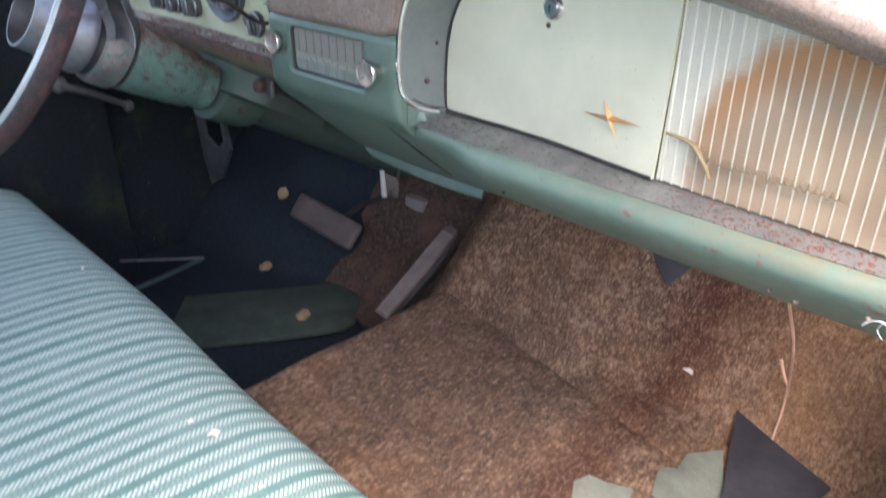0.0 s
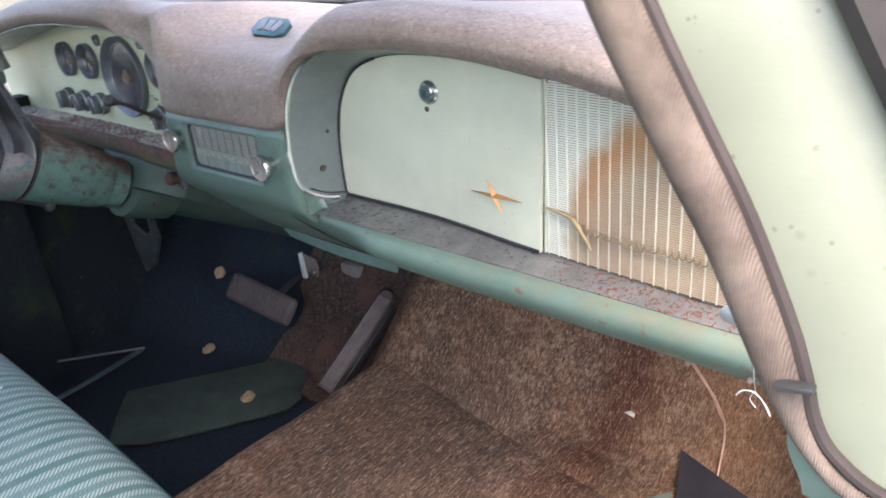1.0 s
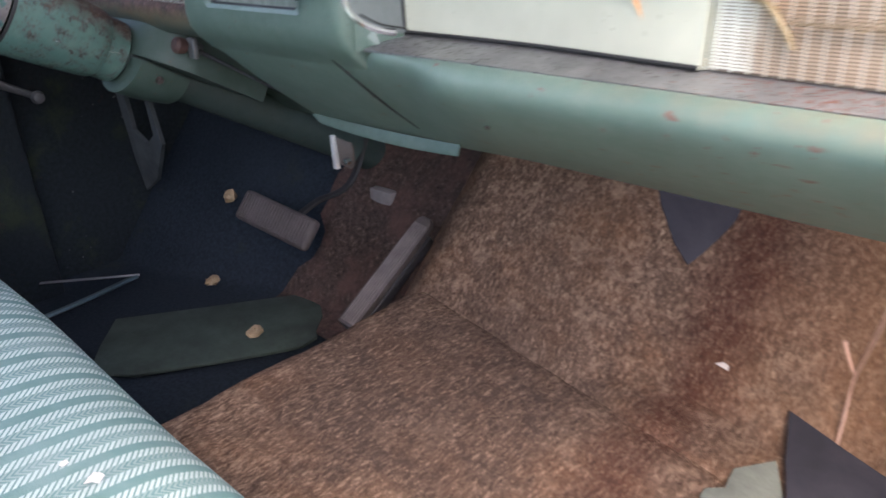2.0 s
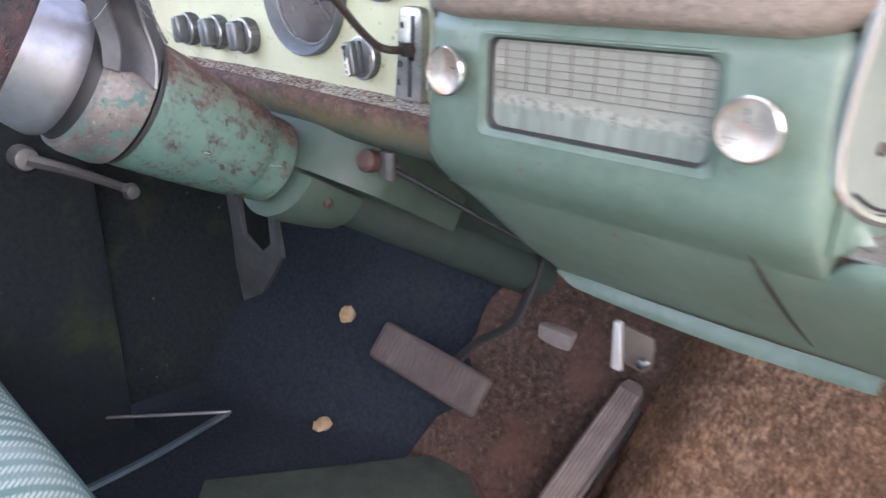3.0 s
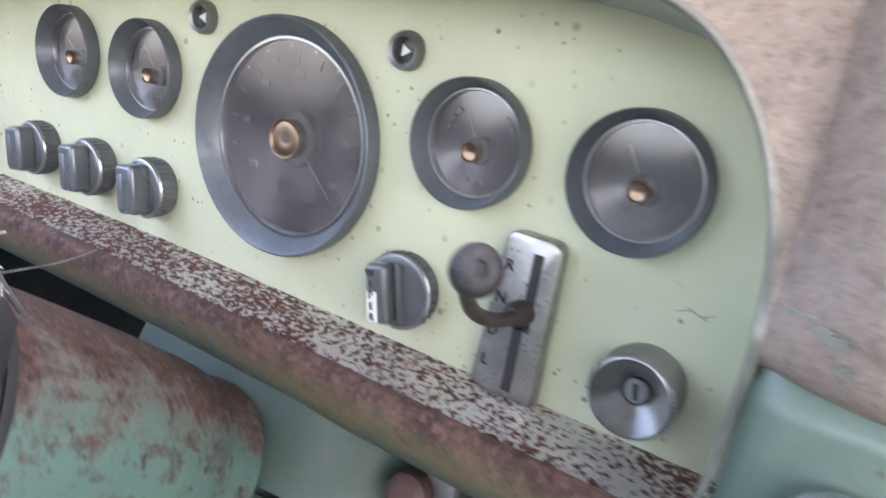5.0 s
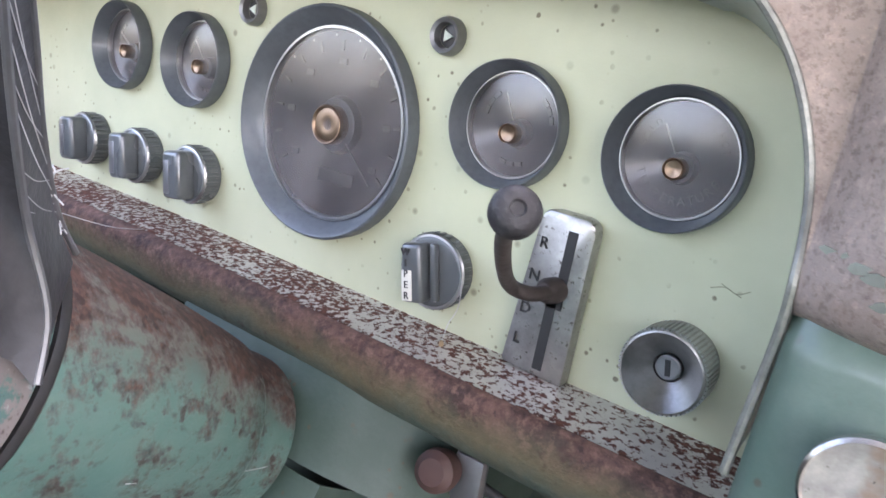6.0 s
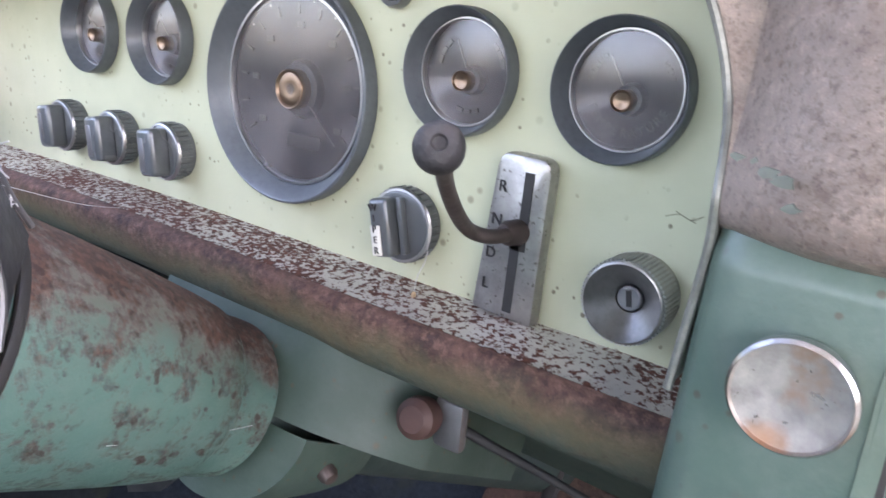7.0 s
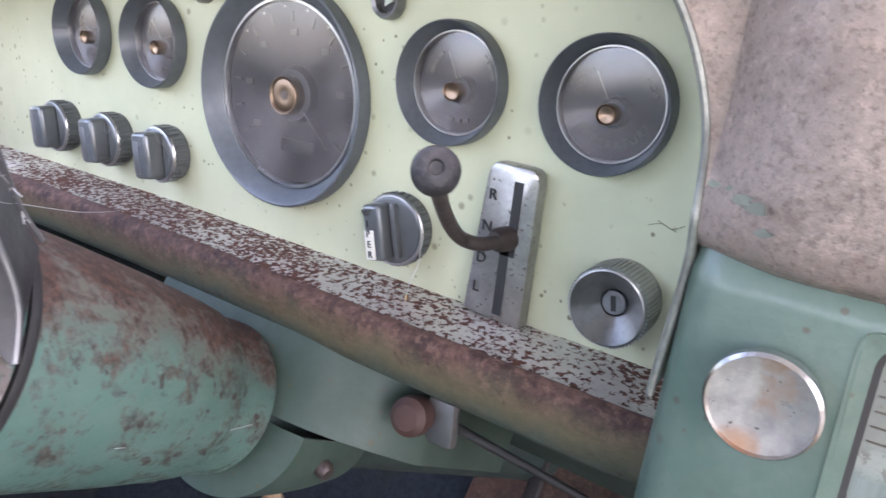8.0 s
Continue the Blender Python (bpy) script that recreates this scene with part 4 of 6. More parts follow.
part("corner_blend", sheet(corner_point, 10, 8, 0.002), TEAL, dash, "", 60)
part("flange", sheet(lambda u, v: Vector((lerp(-0.115, 0.155, u), 0.714 - 0.014 * u - 0.005 * math.sin(v * 1.5), 0.4310 - (0.010 + 0.004 * math.sin(u * 2.6)) * (0.25 + 0.75 * ease(u / 0.07)) * v - 0.004 * u + 0.010 * u * u)), 40, 6, 0.002), painted("light_teal_paint", (0.070, 0.115, 0.091), 0.0), dash, "bent light teal lower flange")
part("side_return", sheet(lambda u, v: Vector((-0.1375 + 0.018 * u, 0.592 + 0.125 * u, lerp(0.60, lerp(0.5425, 0.428, u), v))), 10, 8, 0.002), TEAL, dash)

# driver's cove
PANEL_Y = 0.656
panel_outline = [(-0.1360, 0.560), (-0.1355, 0.69)] + [(-0.1955 + 0.060 * math.cos(q), 0.708 + 0.060 * math.sin(q)) for q in np.linspace(0.1, 1.5, 8)] + [(-0.33, 0.775), (-0.42, 0.775), (-0.51, 0.771), (-0.60, 0.760), (-0.75, 0.734), (-0.97, 0.685), (-0.97, 0.560)]
GAUGES = [(-0.2025, 0.689, 0.0312), (-0.286, 0.689, 0.0312), (-0.531, 0.689, 0.0312), (-0.617, 0.689, 0.0312), (-0.4075, 0.668, 0.0672)]


def drilled(bm, holes):
    """The plate bm with round holes (x, z, radius) cut through it."""
    pair = []
    for b in (bm, merged(*[lathe([(0, 0.03), (r, 0.03), (r, -0.03), (0, -0.03)], (x, PANEL_Y, z), (0, -1, 0), 48) for x, z, r in holes])):
        bmesh.ops.recalc_face_normals(b, faces=b.faces)
        me = bpy.data.meshes.new("scratch")
        b.to_mesh(me)
        b.free()
        pair.append(bpy.data.objects.new("scratch", me))
        scene.collection.objects.link(pair[-1])
    cut = pair[0].modifiers.new("cut", "BOOLEAN")
    cut.object, cut.operation, cut.solver = pair[1], "DIFFERENCE", "EXACT"
    bpy.context.view_layer.update()
    me = bpy.data.meshes.new_from_object(pair[0].evaluated_get(bpy.context.evaluated_depsgraph_get()))
    out = bmesh.new()
    out.from_mesh(me)
    for ob in pair:
        bpy.data.objects.remove(ob)
    return out


part("instrument_panel", drilled(slab([(x, PANEL_Y, z) for x, z in panel_outline], (0, 0.004, 0)), [(x, z, r * 0.93) for x, z, r in GAUGES]), PALE, dash, "pale green speckled instrument panel")
edge = [visor_column(-a)[3] + Vector((-0.0008, 0.0005, -0.0012)) for a in [0.1336 + 0.066 * (k / 16) ** 2 for k in range(17)] + list(np.linspace(0.23, 0.9, 20))]
strip = smooth_path([(-0.1388, 0.568, 0.604), (-0.1375, 0.569, 0.62), (-0.1350, 0.570, 0.650)] + edge, 140)


def cove_point(u, v):
    """From the bright strip in to the panel, flaring most round the corner."""
    n = int(round(u * 139))
    p, a, b = strip[n], strip[max(0, n - 1)], strip[min(139, n + 1)]
    t = (b - a).normalized()
    inset = 0.002 + 0.007 * math.exp(-((p.x + 0.168) / 0.03) ** 2) if p.z > 0.67 else 0.002
    q = Vector((p.x - t.z * inset, PANEL_Y - 0.0006, p.z + t.x * inset))
    return p.lerp(q, v)


part("cove_reveal", sheet(cove_point, 139, 4, 0.0015), REVEAL_BLUE, dash, "blue-grey hood reveal", 60)
part("edge_strip", tube(strip, 0.0016, 8), DULL_STRIP, dash, "thin bright strip round the instrument cove")
def ledge_fall(x):
    return 0.0078 * min(1.0, max(0.0, (x + 0.52) / 0.37))


part("ledge_strip", sheet(lambda u, v: Vector((lerp(-0.97, -0.1385, u), 0.656 - 0.047 * v, 0.5795 - ledge_fall(lerp(-0.97, -0.1385, u)) - 0.001 * v + 0.0012 * math.sin(v * math.pi))), 40, 6, 0.002), LEDGE, dash, "chrome ledge strip pitted with rust")
LIP = smooth_rows([(0.610, 0.579), (0.6055, 0.576), (0.6045, 0.567), (0.608, 0.555), (0.617, 0.545), (0.632, 0.538), (0.66, 0.534)], 15)
part("rusted_lip", sheet(lambda u, v: Vector((lerp(-0.97, -0.1365, u), LIP[int(round(v * 14))][0], LIP[int(round(v * 14))][1] - ledge_fall(lerp(-0.97, -0.1365, u)))), 40, 14, 0.002), RUST_LIP, dash, "rolled lip gone to maroon rust", 60)

part("scratch", tube([(0.1022, 0.5775, 0.5410), (0.1050, 0.6040, 0.5165), (0.1098, 0.6395, 0.4845), (0.1150, 0.6790, 0.4525)], lambda f: 0.0004 + 0.0007 * math.sin(math.pi * f), 6, n=20), INK, dash, "dark scratch down the lower panel")

part("under_panel", sheet(lambda u, v: Vector((lerp(-0.62, -0.128, u), 0.672 + 0.16 * v, 0.533 - 0.115 * v - 0.03 * v * v - ledge_fall(lerp(-0.62, -0.128, u)))), 12, 8, 0.002), TEAL_SHADED, dash, "teal panel under the lip, darkened for shade", 60)

# passenger's cove
GLOVE_Y = [(0.12, 0.6335), (0.25, 0.6320), (0.313, 0.6285), (0.36, 0.6225), (0.402, 0.6160), (0.46, 0.6080), (0.52, 0.6015), (0.63, 0.5915), (0.78, 0.5810)]


def glove_y(x):
    """Depth of the glove box door and grille, which bow away from the seats."""
    return curve_at(GLOVE_Y, x)


front3 = [(0.1585, 0.620, 0.5645), (0.1510, 0.600, 0.5690), (0.1435, 0.580, 0.5800), (0.1400, 0.570, 0.596), (0.140, 0.566, 0.630), (0.147, 0.566, 0.680), (0.166, 0.568, 0.720), (0.200, 0.572, 0.746), (0.26, 0.575, 0.757), (0.33, 0.575, 0.757), (0.42, 0.575, 0.750), (0.51, 0.574, 0.738), (0.58, 0.573, 0.722), (0.65, 0.572, 0.702), (0.75, 0.570, 0.672)]
back2 = [(0.1545, 0.5635), (0.153, 0.570), (0.152, 0.580), (0.151, 0.60), (0.154, 0.64), (0.161, 0.672), (0.176, 0.701), (0.202, 0.724), (0.25, 0.738), (0.33, 0.742), (0.42, 0.738), (0.51, 0.726), (0.58, 0.714), (0.65, 0.697), (0.75, 0.667)]
fs, bs = smooth_path(front3, 80), smooth_path([(x, glove_y(x), z) for x, z in back2], 80)
part("glove_reveal", sheet(lambda u, v: fs[int(round(u * 79))].lerp(bs[int(round(u * 79))], v), 79, 4, 0.002), REVEAL, dash, "grey-green end plate of the glove cove")
peel = [fs[k].lerp(bs[k], f) for k, f in ((13, 0.10), (12, 0.14), (10, 0.20), (8, 0.28), (6, 0.46), (5, 0.60), (3, 0.78), (1, 0.97))]
part("peeled_edge", tube([p + Vector((0.0026, -0.002, 0.001)) for p in peel], 0.0009, 6, n=40), INK, dash, "lifted black edge of the lining film")
part("corner_gusset", sheet(lambda u, v: fs[int(round(u * 14))].lerp(Vector((fs[int(round(u * 14))].x - 0.001, fs[int(round(u * 14))].y, 0.5525)), v), 14, 3, 0.002), TEAL, dash, "teal corner below the end plate")
part("cove_trim", tube([p + Vector((-0.001, -0.002, 0)) for p in fs[2:40]], 0.0036, 8), CHROME, dash, "thin chrome edge strip")
for x, y, z, k in ((0.1475, 0.601, 0.604, 0.85), (0.1535, 0.612, 0.648, 0.5)):
    part("screw", lathe([(0.0, 0.004 * k), (0.003 * k, 0.0035 * k), (0.0045 * k, 0.001 * k), (0.0045 * k, -0.004)], (x, y, z), (0.9, -0.3, 0.1), 12), CAST, dash)
backing = part("glove_backing", slab([(0.148, 0, 0.556), (0.148, 0, 0.64), (0.158, 0, 0.675), (0.200, 0, 0.727), (0.25, 0, 0.742), (0.33, 0, 0.747), (0.45, 0, 0.739), (0.58, 0, 0.716), (0.76, 0, 0.665), (0.76, 0, 0.556)], (0, 0.003, 0)), REVEAL, dash)
for v in backing.data.vertices:
    v.co.y += glove_y(v.co.x) + 0.604
part("glove_ledge", sheet(lambda u, v: Vector((lerp(0.150, 0.77, u), lerp(glove_y(lerp(0.150, 0.77, u)) + 0.006, 0.577 - 0.015 * max(0.0, lerp(0.150, 0.77, u) - 0.2), v), 0.5640 - 0.009 * v + 0.001 * math.sin(v * 3.1))), 40, 6, 0.002), LEDGE_GREY, dash, "grey ledge strip dotted with rust")
for x, y, z in ((0.272, 0.604, 0.495), (0.588, 0.592, 0.4995), (0.61, 0.597, 0.495), (0.672, 0.566, 0.519)):
    part("screw", lathe([(0.0, 0.0014), (0.0012, 0.0012), (0.0022, 0.0004), (0.0022, -0.006)], (x, y, z), (0, -0.65, -0.6), 10), CAST if x < 0.3 else CORRODED, dash, "corroded screw head")


# crest on top of the visor
crest = thing("dash_crest", (0.016, 0.660, 0.743), "small dark teal crest badge on the dash top", "badge")
part("plate", turned(slab([(-0.036, -0.008, 0), (-0.024, -0.016, 0), (0.024, -0.016, 0), (0.036, -0.008, 0), (0.036, 0.008, 0), (0.024, 0.016, 0), (-0.024, 0.016, 0), (-0.036, 0.008, 0)], (0, 0, 0.006), 0.001), pose(0.016, 0.660, 0.754, 34) @ pose(0, 0, 0, 0, 0, -4)), plain("dark_teal_enamel", (0.04, 0.09, 0.10), 0.35, 0.4), crest)
part("emblem", merged(*[turned(box(-0.006, 0.006, -0.009, 0.009, 0.006, 0.008, 0.001), pose(0.016, 0.660, 0.754, 34) @ pose(0, 0, 0, 0, 0, -4) @ pose(x, 0, 0, 0, 0, r)) for x, r in ((-0.016, 20), (0.0, 0), (0.016, -20))]), DULL, crest)

# ---- instruments ----
def gauge(name, x, z, r, label, hub=0.006, tilt=35, tip=0.002, sink=0.0):
    """A gauge let into the panel: sloping bezel, bright ring, coned dial, hub and needle under a lens."""
    g = thing(name, (x, PANEL_Y, z), label, "gauge", "gauges on the instrument panel")
    ax = (0, -1, 0)
    at = (x, PANEL_Y, z)
    hz = z - sink
    part("bezel", lathe([(r * 0.96, 0.0005), (r, 0.0005), (r, 0.0085), (r * 0.992, 0.0100), (r * 0.975, 0.0106), (r * 0.958, 0.0100), (r * 0.86, 0.0006), (r * 0.825, -0.0015), (r * 0.81, -0.005), (r * 0.85, -0.009)], at, ax, 56), BEZEL, g)
    part("inner_ring", lathe([(r * 0.85, -0.0010), (r * 0.838, 0.0008), (r * 0.815, 0.0008), (r * 0.80, -0.003)], at, ax, 56), STEEL, g, "thin bright ring")
    dial = part("dial", lathe([(0.0, -0.011), (r * 0.2, -0.0098), (r * 0.5, -0.0070), (r * 0.83, -0.0035)], at, ax, 48), DIAL, g)
    part("hub", lathe([(0.0, tip - 0.0022), (hub * 0.30, tip - 0.0016), (hub * 0.78, tip - 0.0010), (hub * 0.84, tip - 0.0014), (hub * 0.90, tip - 0.0003), (hub * 0.97, tip), (hub, tip - 0.0004), (hub, -0.010)], (x, PANEL_Y, hz), ax, 28), BRASS, g, "brass centre hub")
    part("hub_base", lathe([(hub * 1.02, tip - 0.007), (hub * 1.35, tip - 0.008), (hub * 1.6, -0.011)], (x, PANEL_Y, hz), ax, 28), DARK, g)
    q = radians(90 + tilt)
    part("needle", tube([(x + math.cos(q) * hub, PANEL_Y + 0.005, hz + math.sin(q) * hub), (x + math.cos(q) * r * 0.66, PANEL_Y + 0.0035, hz + math.sin(q) * r * 0.66)], 0.0004, 6), plain("grey_needle", (0.17, 0.165, 0.155), 0.5), g)
    part("lens", lathe([(0.0, 0.0014), (r * 0.4, 0.0010), (r * 0.812, -0.0006)], at, ax, 40), LENS, g, "clear lens with cloudy reflections painted in").visible_shadow = False
    return g, dial


def ring_text(dial, text, x, z, r, size, mid, step, upright=True):
    """Letters set round the dial about the angle mid (degrees, from the right, up)."""
    for i, ch in enumerate(text):
        q = mid + (i - (len(text) - 1) / 2) * step * (-1 if upright else 1)
        a = radians(q)
        m = facing(x + math.cos(a) * r, PANEL_Y + 0.0050, z + math.sin(a) * r, q - 90 if upright else q + 90)
        part("letter", lettering(ch, size, m, 0.0001), INK_PALE, dial)


GZ = 0.689
g, d = gauge("small_gauge", -0.2025, GZ, 0.0312, "round temperature gauge with grey bezel and brass hub", 0.0048, 28, 0.004, 0.004)
ring_text(d, "TEMPERATURE", -0.2025, GZ, 0.0185, 0.0056, 270, 13, False)
ring_text(d, "COLD", -0.2025, GZ, 0.019, 0.0042, 150, 11)
ring_text(d, "HOT", -0.2025, GZ, 0.019, 0.0042, 30, 11)
for x, ti in ((-0.286, 22), (-0.531, 35), (-0.617, 50)):
    g, d = gauge("small_gauge", x, GZ, 0.0312, "round dark gauge with grey bezel and brass hub", 0.0048, ti, 0.004, 0.004)
    for mid in (150, 30, 270):
        for k in (-1, 0, 1):
            a = radians(mid + k * 14)
            part("printed_bar", turned(box(-0.0019, 0.0019, -0.001, 0.001, -0.001, 0.0001), facing(x + math.cos(a) * 0.019, PANEL_Y + 0.0048, GZ + math.sin(a) * 0.019, mid + k * 14 - 90)), INK_PALE, d)
SPX, SPZ = -0.4075, 0.668
g, d = gauge("speedometer", SPX, SPZ, 0.0672, "large round speedometer with wide grey bezel", 0.0115, 228, 0.003)
for k in range(13):
    a = radians(215 - k * 20.8)
    part("tick", turned(box(-0.0006, 0.0006, -0.003, 0.003, -0.001, 0.0001), facing(SPX + math.cos(a) * 0.048, PANEL_Y + 0.0042, SPZ + math.sin(a) * 0.046, math.degrees(a) - 90)), INK_PALE, d)
    if k % 2 == 0:
        part("printed_bar", turned(box(-0.003, 0.003, -0.0018, 0.0018, -0.001, 0.0001), facing(SPX + math.cos(a) * 0.039, PANEL_Y + 0.0056, SPZ + math.sin(a) * 0.037)), INK_PALE, d)
    if 3 < k < 10:
        part("dot", turned(lathe([(0.0, 0.0005), (0.0007, 0.0004), (0.0008, 0.0)], (0, 0, 0), (0, 0, 1), 8), facing(SPX + math.cos(a + 0.1) * 0.0515, PANEL_Y + 0.0034, SPZ + math.sin(a + 0.1) * 0.0515)), IVORY, d)
part("odometer_window", turned(box(-0.014, 0.014, -0.004, 0.004, -0.002, 0.0006, 0.0003), facing(SPX + 0.004, PANEL_Y + 0.0068, SPZ - 0.031)), INK_PALE, d, "odometer window")

for x in (-0.480, -0.3305):
    s = thing("signal_light", (x, PANEL_Y, 0.7265), "small round arrow telltale in a bright ring", "indicator light", "turn telltales")
    at, ax = (x, PANEL_Y, 0.7265), (0, -1, 0)
    part("ring", lathe([(0.0098, -0.002), (0.0098, 0.004), (0.0088, 0.0065), (0.0068, 0.0055), (0.0062, 0.001)], at, ax, 24), DULL, s)
    part("lens", lathe([(0.0, 0.002), (0.006, 0.001)], at, ax, 20), DARK, s)
    k = 1 if x > -0.4 else -1
    part("arrow", slab([(x + k * 0.0035, PANEL_Y - 0.0022, 0.7265), (x - k * 0.0022, PANEL_Y - 0.0022, 0.7295), (x - k * 0.0022, PANEL_Y - 0.0022, 0.7235)], (0, -0.0008, 0)), plain("pale_arrow", (0.45, 0.5, 0.45), 0.5), s)


def grip_knob(x, z, r, length, spin, label, writing=""):
    """A round base with a wing grip across it and a white name plate on its end."""
    at, ax = (x, PANEL_Y, z), (0, -1, 0)
    k = part("knob", lathe([(r, -0.002), (r, length * 0.42), (r * 0.96, length * 0.47), (r * 0.86, length * 0.5), (0.0, length * 0.5)], at, ax, 32), KNOB, dash, label)
    tagged(part("knurl", merged(*[turned(box(-r * 0.045, r * 0.045, -r * 0.03, r * 0.05, length * 0.1, length * 0.44, 0.0002, 1), facing(x, PANEL_Y, z, q) @ pose(0, r, 0)) for q in range(0, 360, 12)]), KNOB, k), kind="stuff")
    part("rim", lathe([(r * 1.0, length * 0.40), (r * 1.04, length * 0.44), (r * 1.0, length * 0.49), (r * 0.94, length * 0.50)], at, ax, 32), STEEL, k, "worn bright rim")
    if writing:
        # grip set to one side of the flat face, its plate running down the edge
        part("face_ridge", turned(box(r * 0.10, r * 0.30, -r * 0.78, r * 0.78, length * 0.48, length * 0.72, r * 0.08, 2), facing(x, PANEL_Y, z, spin)), KNOB, k)
        part("wing", turned(box(-r * 0.62, r * 0.04, -r * 0.80, r * 0.80, length * 0.45, length, r * 0.14, 3), facing(x, PANEL_Y, z, spin)), KNOB, k)
        part("name_plate", turned(box(-r * 0.57, -r * 0.24, -r * 0.74, r * 0.08, length * 0.99, length * 1.03, r * 0.03), facing(x, PANEL_Y, z, spin)), NAME_IVORY, k, "ivory name plate")
    else:
        part("wing", turned(box(-r * 0.46, r * 0.46, -r * 0.84, r * 0.84, length * 0.45, length * 0.96, r * 0.17, 3), facing(x, PANEL_Y, z, spin)), KNOB, k)
        part("name_plate", turned(box(-r * 0.34, -r * 0.02, -r * 0.66, r * 0.52, length * 0.95, length * 0.975, r * 0.03), facing(x, PANEL_Y, z, spin)), DULL, k, "grey name plate")
    for i, ch in enumerate(writing):
        part("letter", lettering(ch, r * 0.27, facing(x, PANEL_Y - length * 1.034, z, spin) @ pose(-r * 0.41, r * (0.56 - 0.29 * i), 0.0)), INK if i > 1 else INK_PALE, k)
    return k


grip_knob(-0.3125, 0.6070, 0.0198, 0.0205, 12, "grey wiper knob with an ivory name plate", "WIPER")
for x in (-0.651, -0.583, -0.5185):
    grip_knob(x, 0.6145, 0.0190, 0.028, 8, "grey winged dash knob with a bright rim")

# ignition switch
ig = thing("ignition_switch", (-0.182, PANEL_Y, 0.603), "dished steel ignition switch with knurled edge", "ignition switch")
at, ax = (-0.182, PANEL_Y, 0.603), (0, -1, 0)
part("knurled_rim", lathe([(0.0185, -0.002), (0.0185, 0.0195), (0.0180, 0.0212), (0.0172, 0.0216)], at, ax, 60), WORN_STEEL, ig)
tagged(part("knurl", merged(*[turned(box(-0.0005, 0.0005, -0.0003, 0.0007, 0.004, 0.0200), facing(*at, q) @ pose(0, 0.0185, 0)) for q in range(0, 360, 6)]), STEEL, ig), kind="stuff")
part("dish", lathe([(0.0174, 0.0215), (0.0125, 0.0165), (0.0066, 0.0115), (0.0063, 0.006), (0.0, 0.006)], at, ax, 48), plain("turned_grey_steel", (0.24, 0.24, 0.235), 0.4, 1.0, vary=0.3, scale=80, bump=0.1), ig, "turned steel dish")
part("lock", lathe([(0.0056, 0.0065), (0.0056, 0.0120), (0.0048, 0.0126), (0.0, 0.0122)], at, ax, 28), DULL, ig)
part("key_slot", turned(box(-0.0011, 0.0011, -0.0036, 0.0036, 0.0118, 0.0130), facing(*at, 10)), INK, ig)

# shift lever in its slotted plate
sh = thing("gear_selector", (-0.245, PANEL_Y, 0.575), "dash gear lever in a slotted steel plate", "gear lever")
plate_pts = [(-0.0180, -0.0395), (-0.0128, 0.034), (-0.0118, 0.0385), (-0.0085, 0.0415), (0.0125, 0.0415), (0.0158, 0.0385), (0.0166, 0.034), (0.0170, -0.0410)]
PM = facing(-0.2445, PANEL_Y, 0.6145, -1.5)
part("plate", turned(slab([(x, y, 0.0) for x, y in plate_pts], (0, 0, 0.0105), 0.0028), PM), WORN_STEEL, sh, "worn steel selector plate")
part("slot", turned(merged(box(0.0035, 0.0085, 0.004, 0.034, 0.0100, 0.0109), box(0.0005, 0.0085, -0.004, 0.006, 0.0100, 0.0109), box(0.0005, 0.0055, -0.036, 0.0, 0.0100, 0.0109)), PM), INK, sh)
for ch, y in (("R", 0.0250), ("N", 0.0085), ("D", -0.0085), ("L", -0.0245)):
    part("letter", lettering(ch, 0.0078, PM @ pose(-0.0072 - 0.004 * (0.03 - y) / 0.06, y, 0.0108)), INK, sh)
part("lever", tube([(-0.2405, 0.650, 0.618), (-0.2405, 0.635, 0.620), (-0.243, 0.622, 0.621), (-0.247, 0.612, 0.625), (-0.240, 0.590, 0.638), (-0.226, 0.560, 0.6575), (-0.208, 0.5335, 0.6720)], lambda f: 0.0050 if f < 0.12 else 0.0036 - 0.0004 * f, 12, n=40), CAST, sh, "bent rusty lever")
part("lever_block", lathe([(0.0, 0.017), (0.004, 0.0165), (0.0060, 0.013), (0.0064, 0.006), (0.0056, 0.0), (0.0050, -0.008)], (-0.2402, 0.650, 0.6190), (-0.1, -1, 0.1), 18), CAST, sh)
bd = (Vector((-0.207, 0.53, 0.6735)) - Vector((-0.229, 0.562, 0.657))).normalized()
part("lever_knob", lathe([(0.0, 0.0056), (0.0020, 0.0058), (0.0026, 0.0066), (0.0050, 0.0064), (0.0070, 0.0050), (0.0080, 0.0018), (0.0080, -0.0018), (0.0068, -0.0070), (0.0048, -0.0125), (0.0036, -0.0190), (0.0, -0.0195)], (-0.2055, 0.5265, 0.6738), bd, 28), worn_knob_material(), sh, "worn black knob")

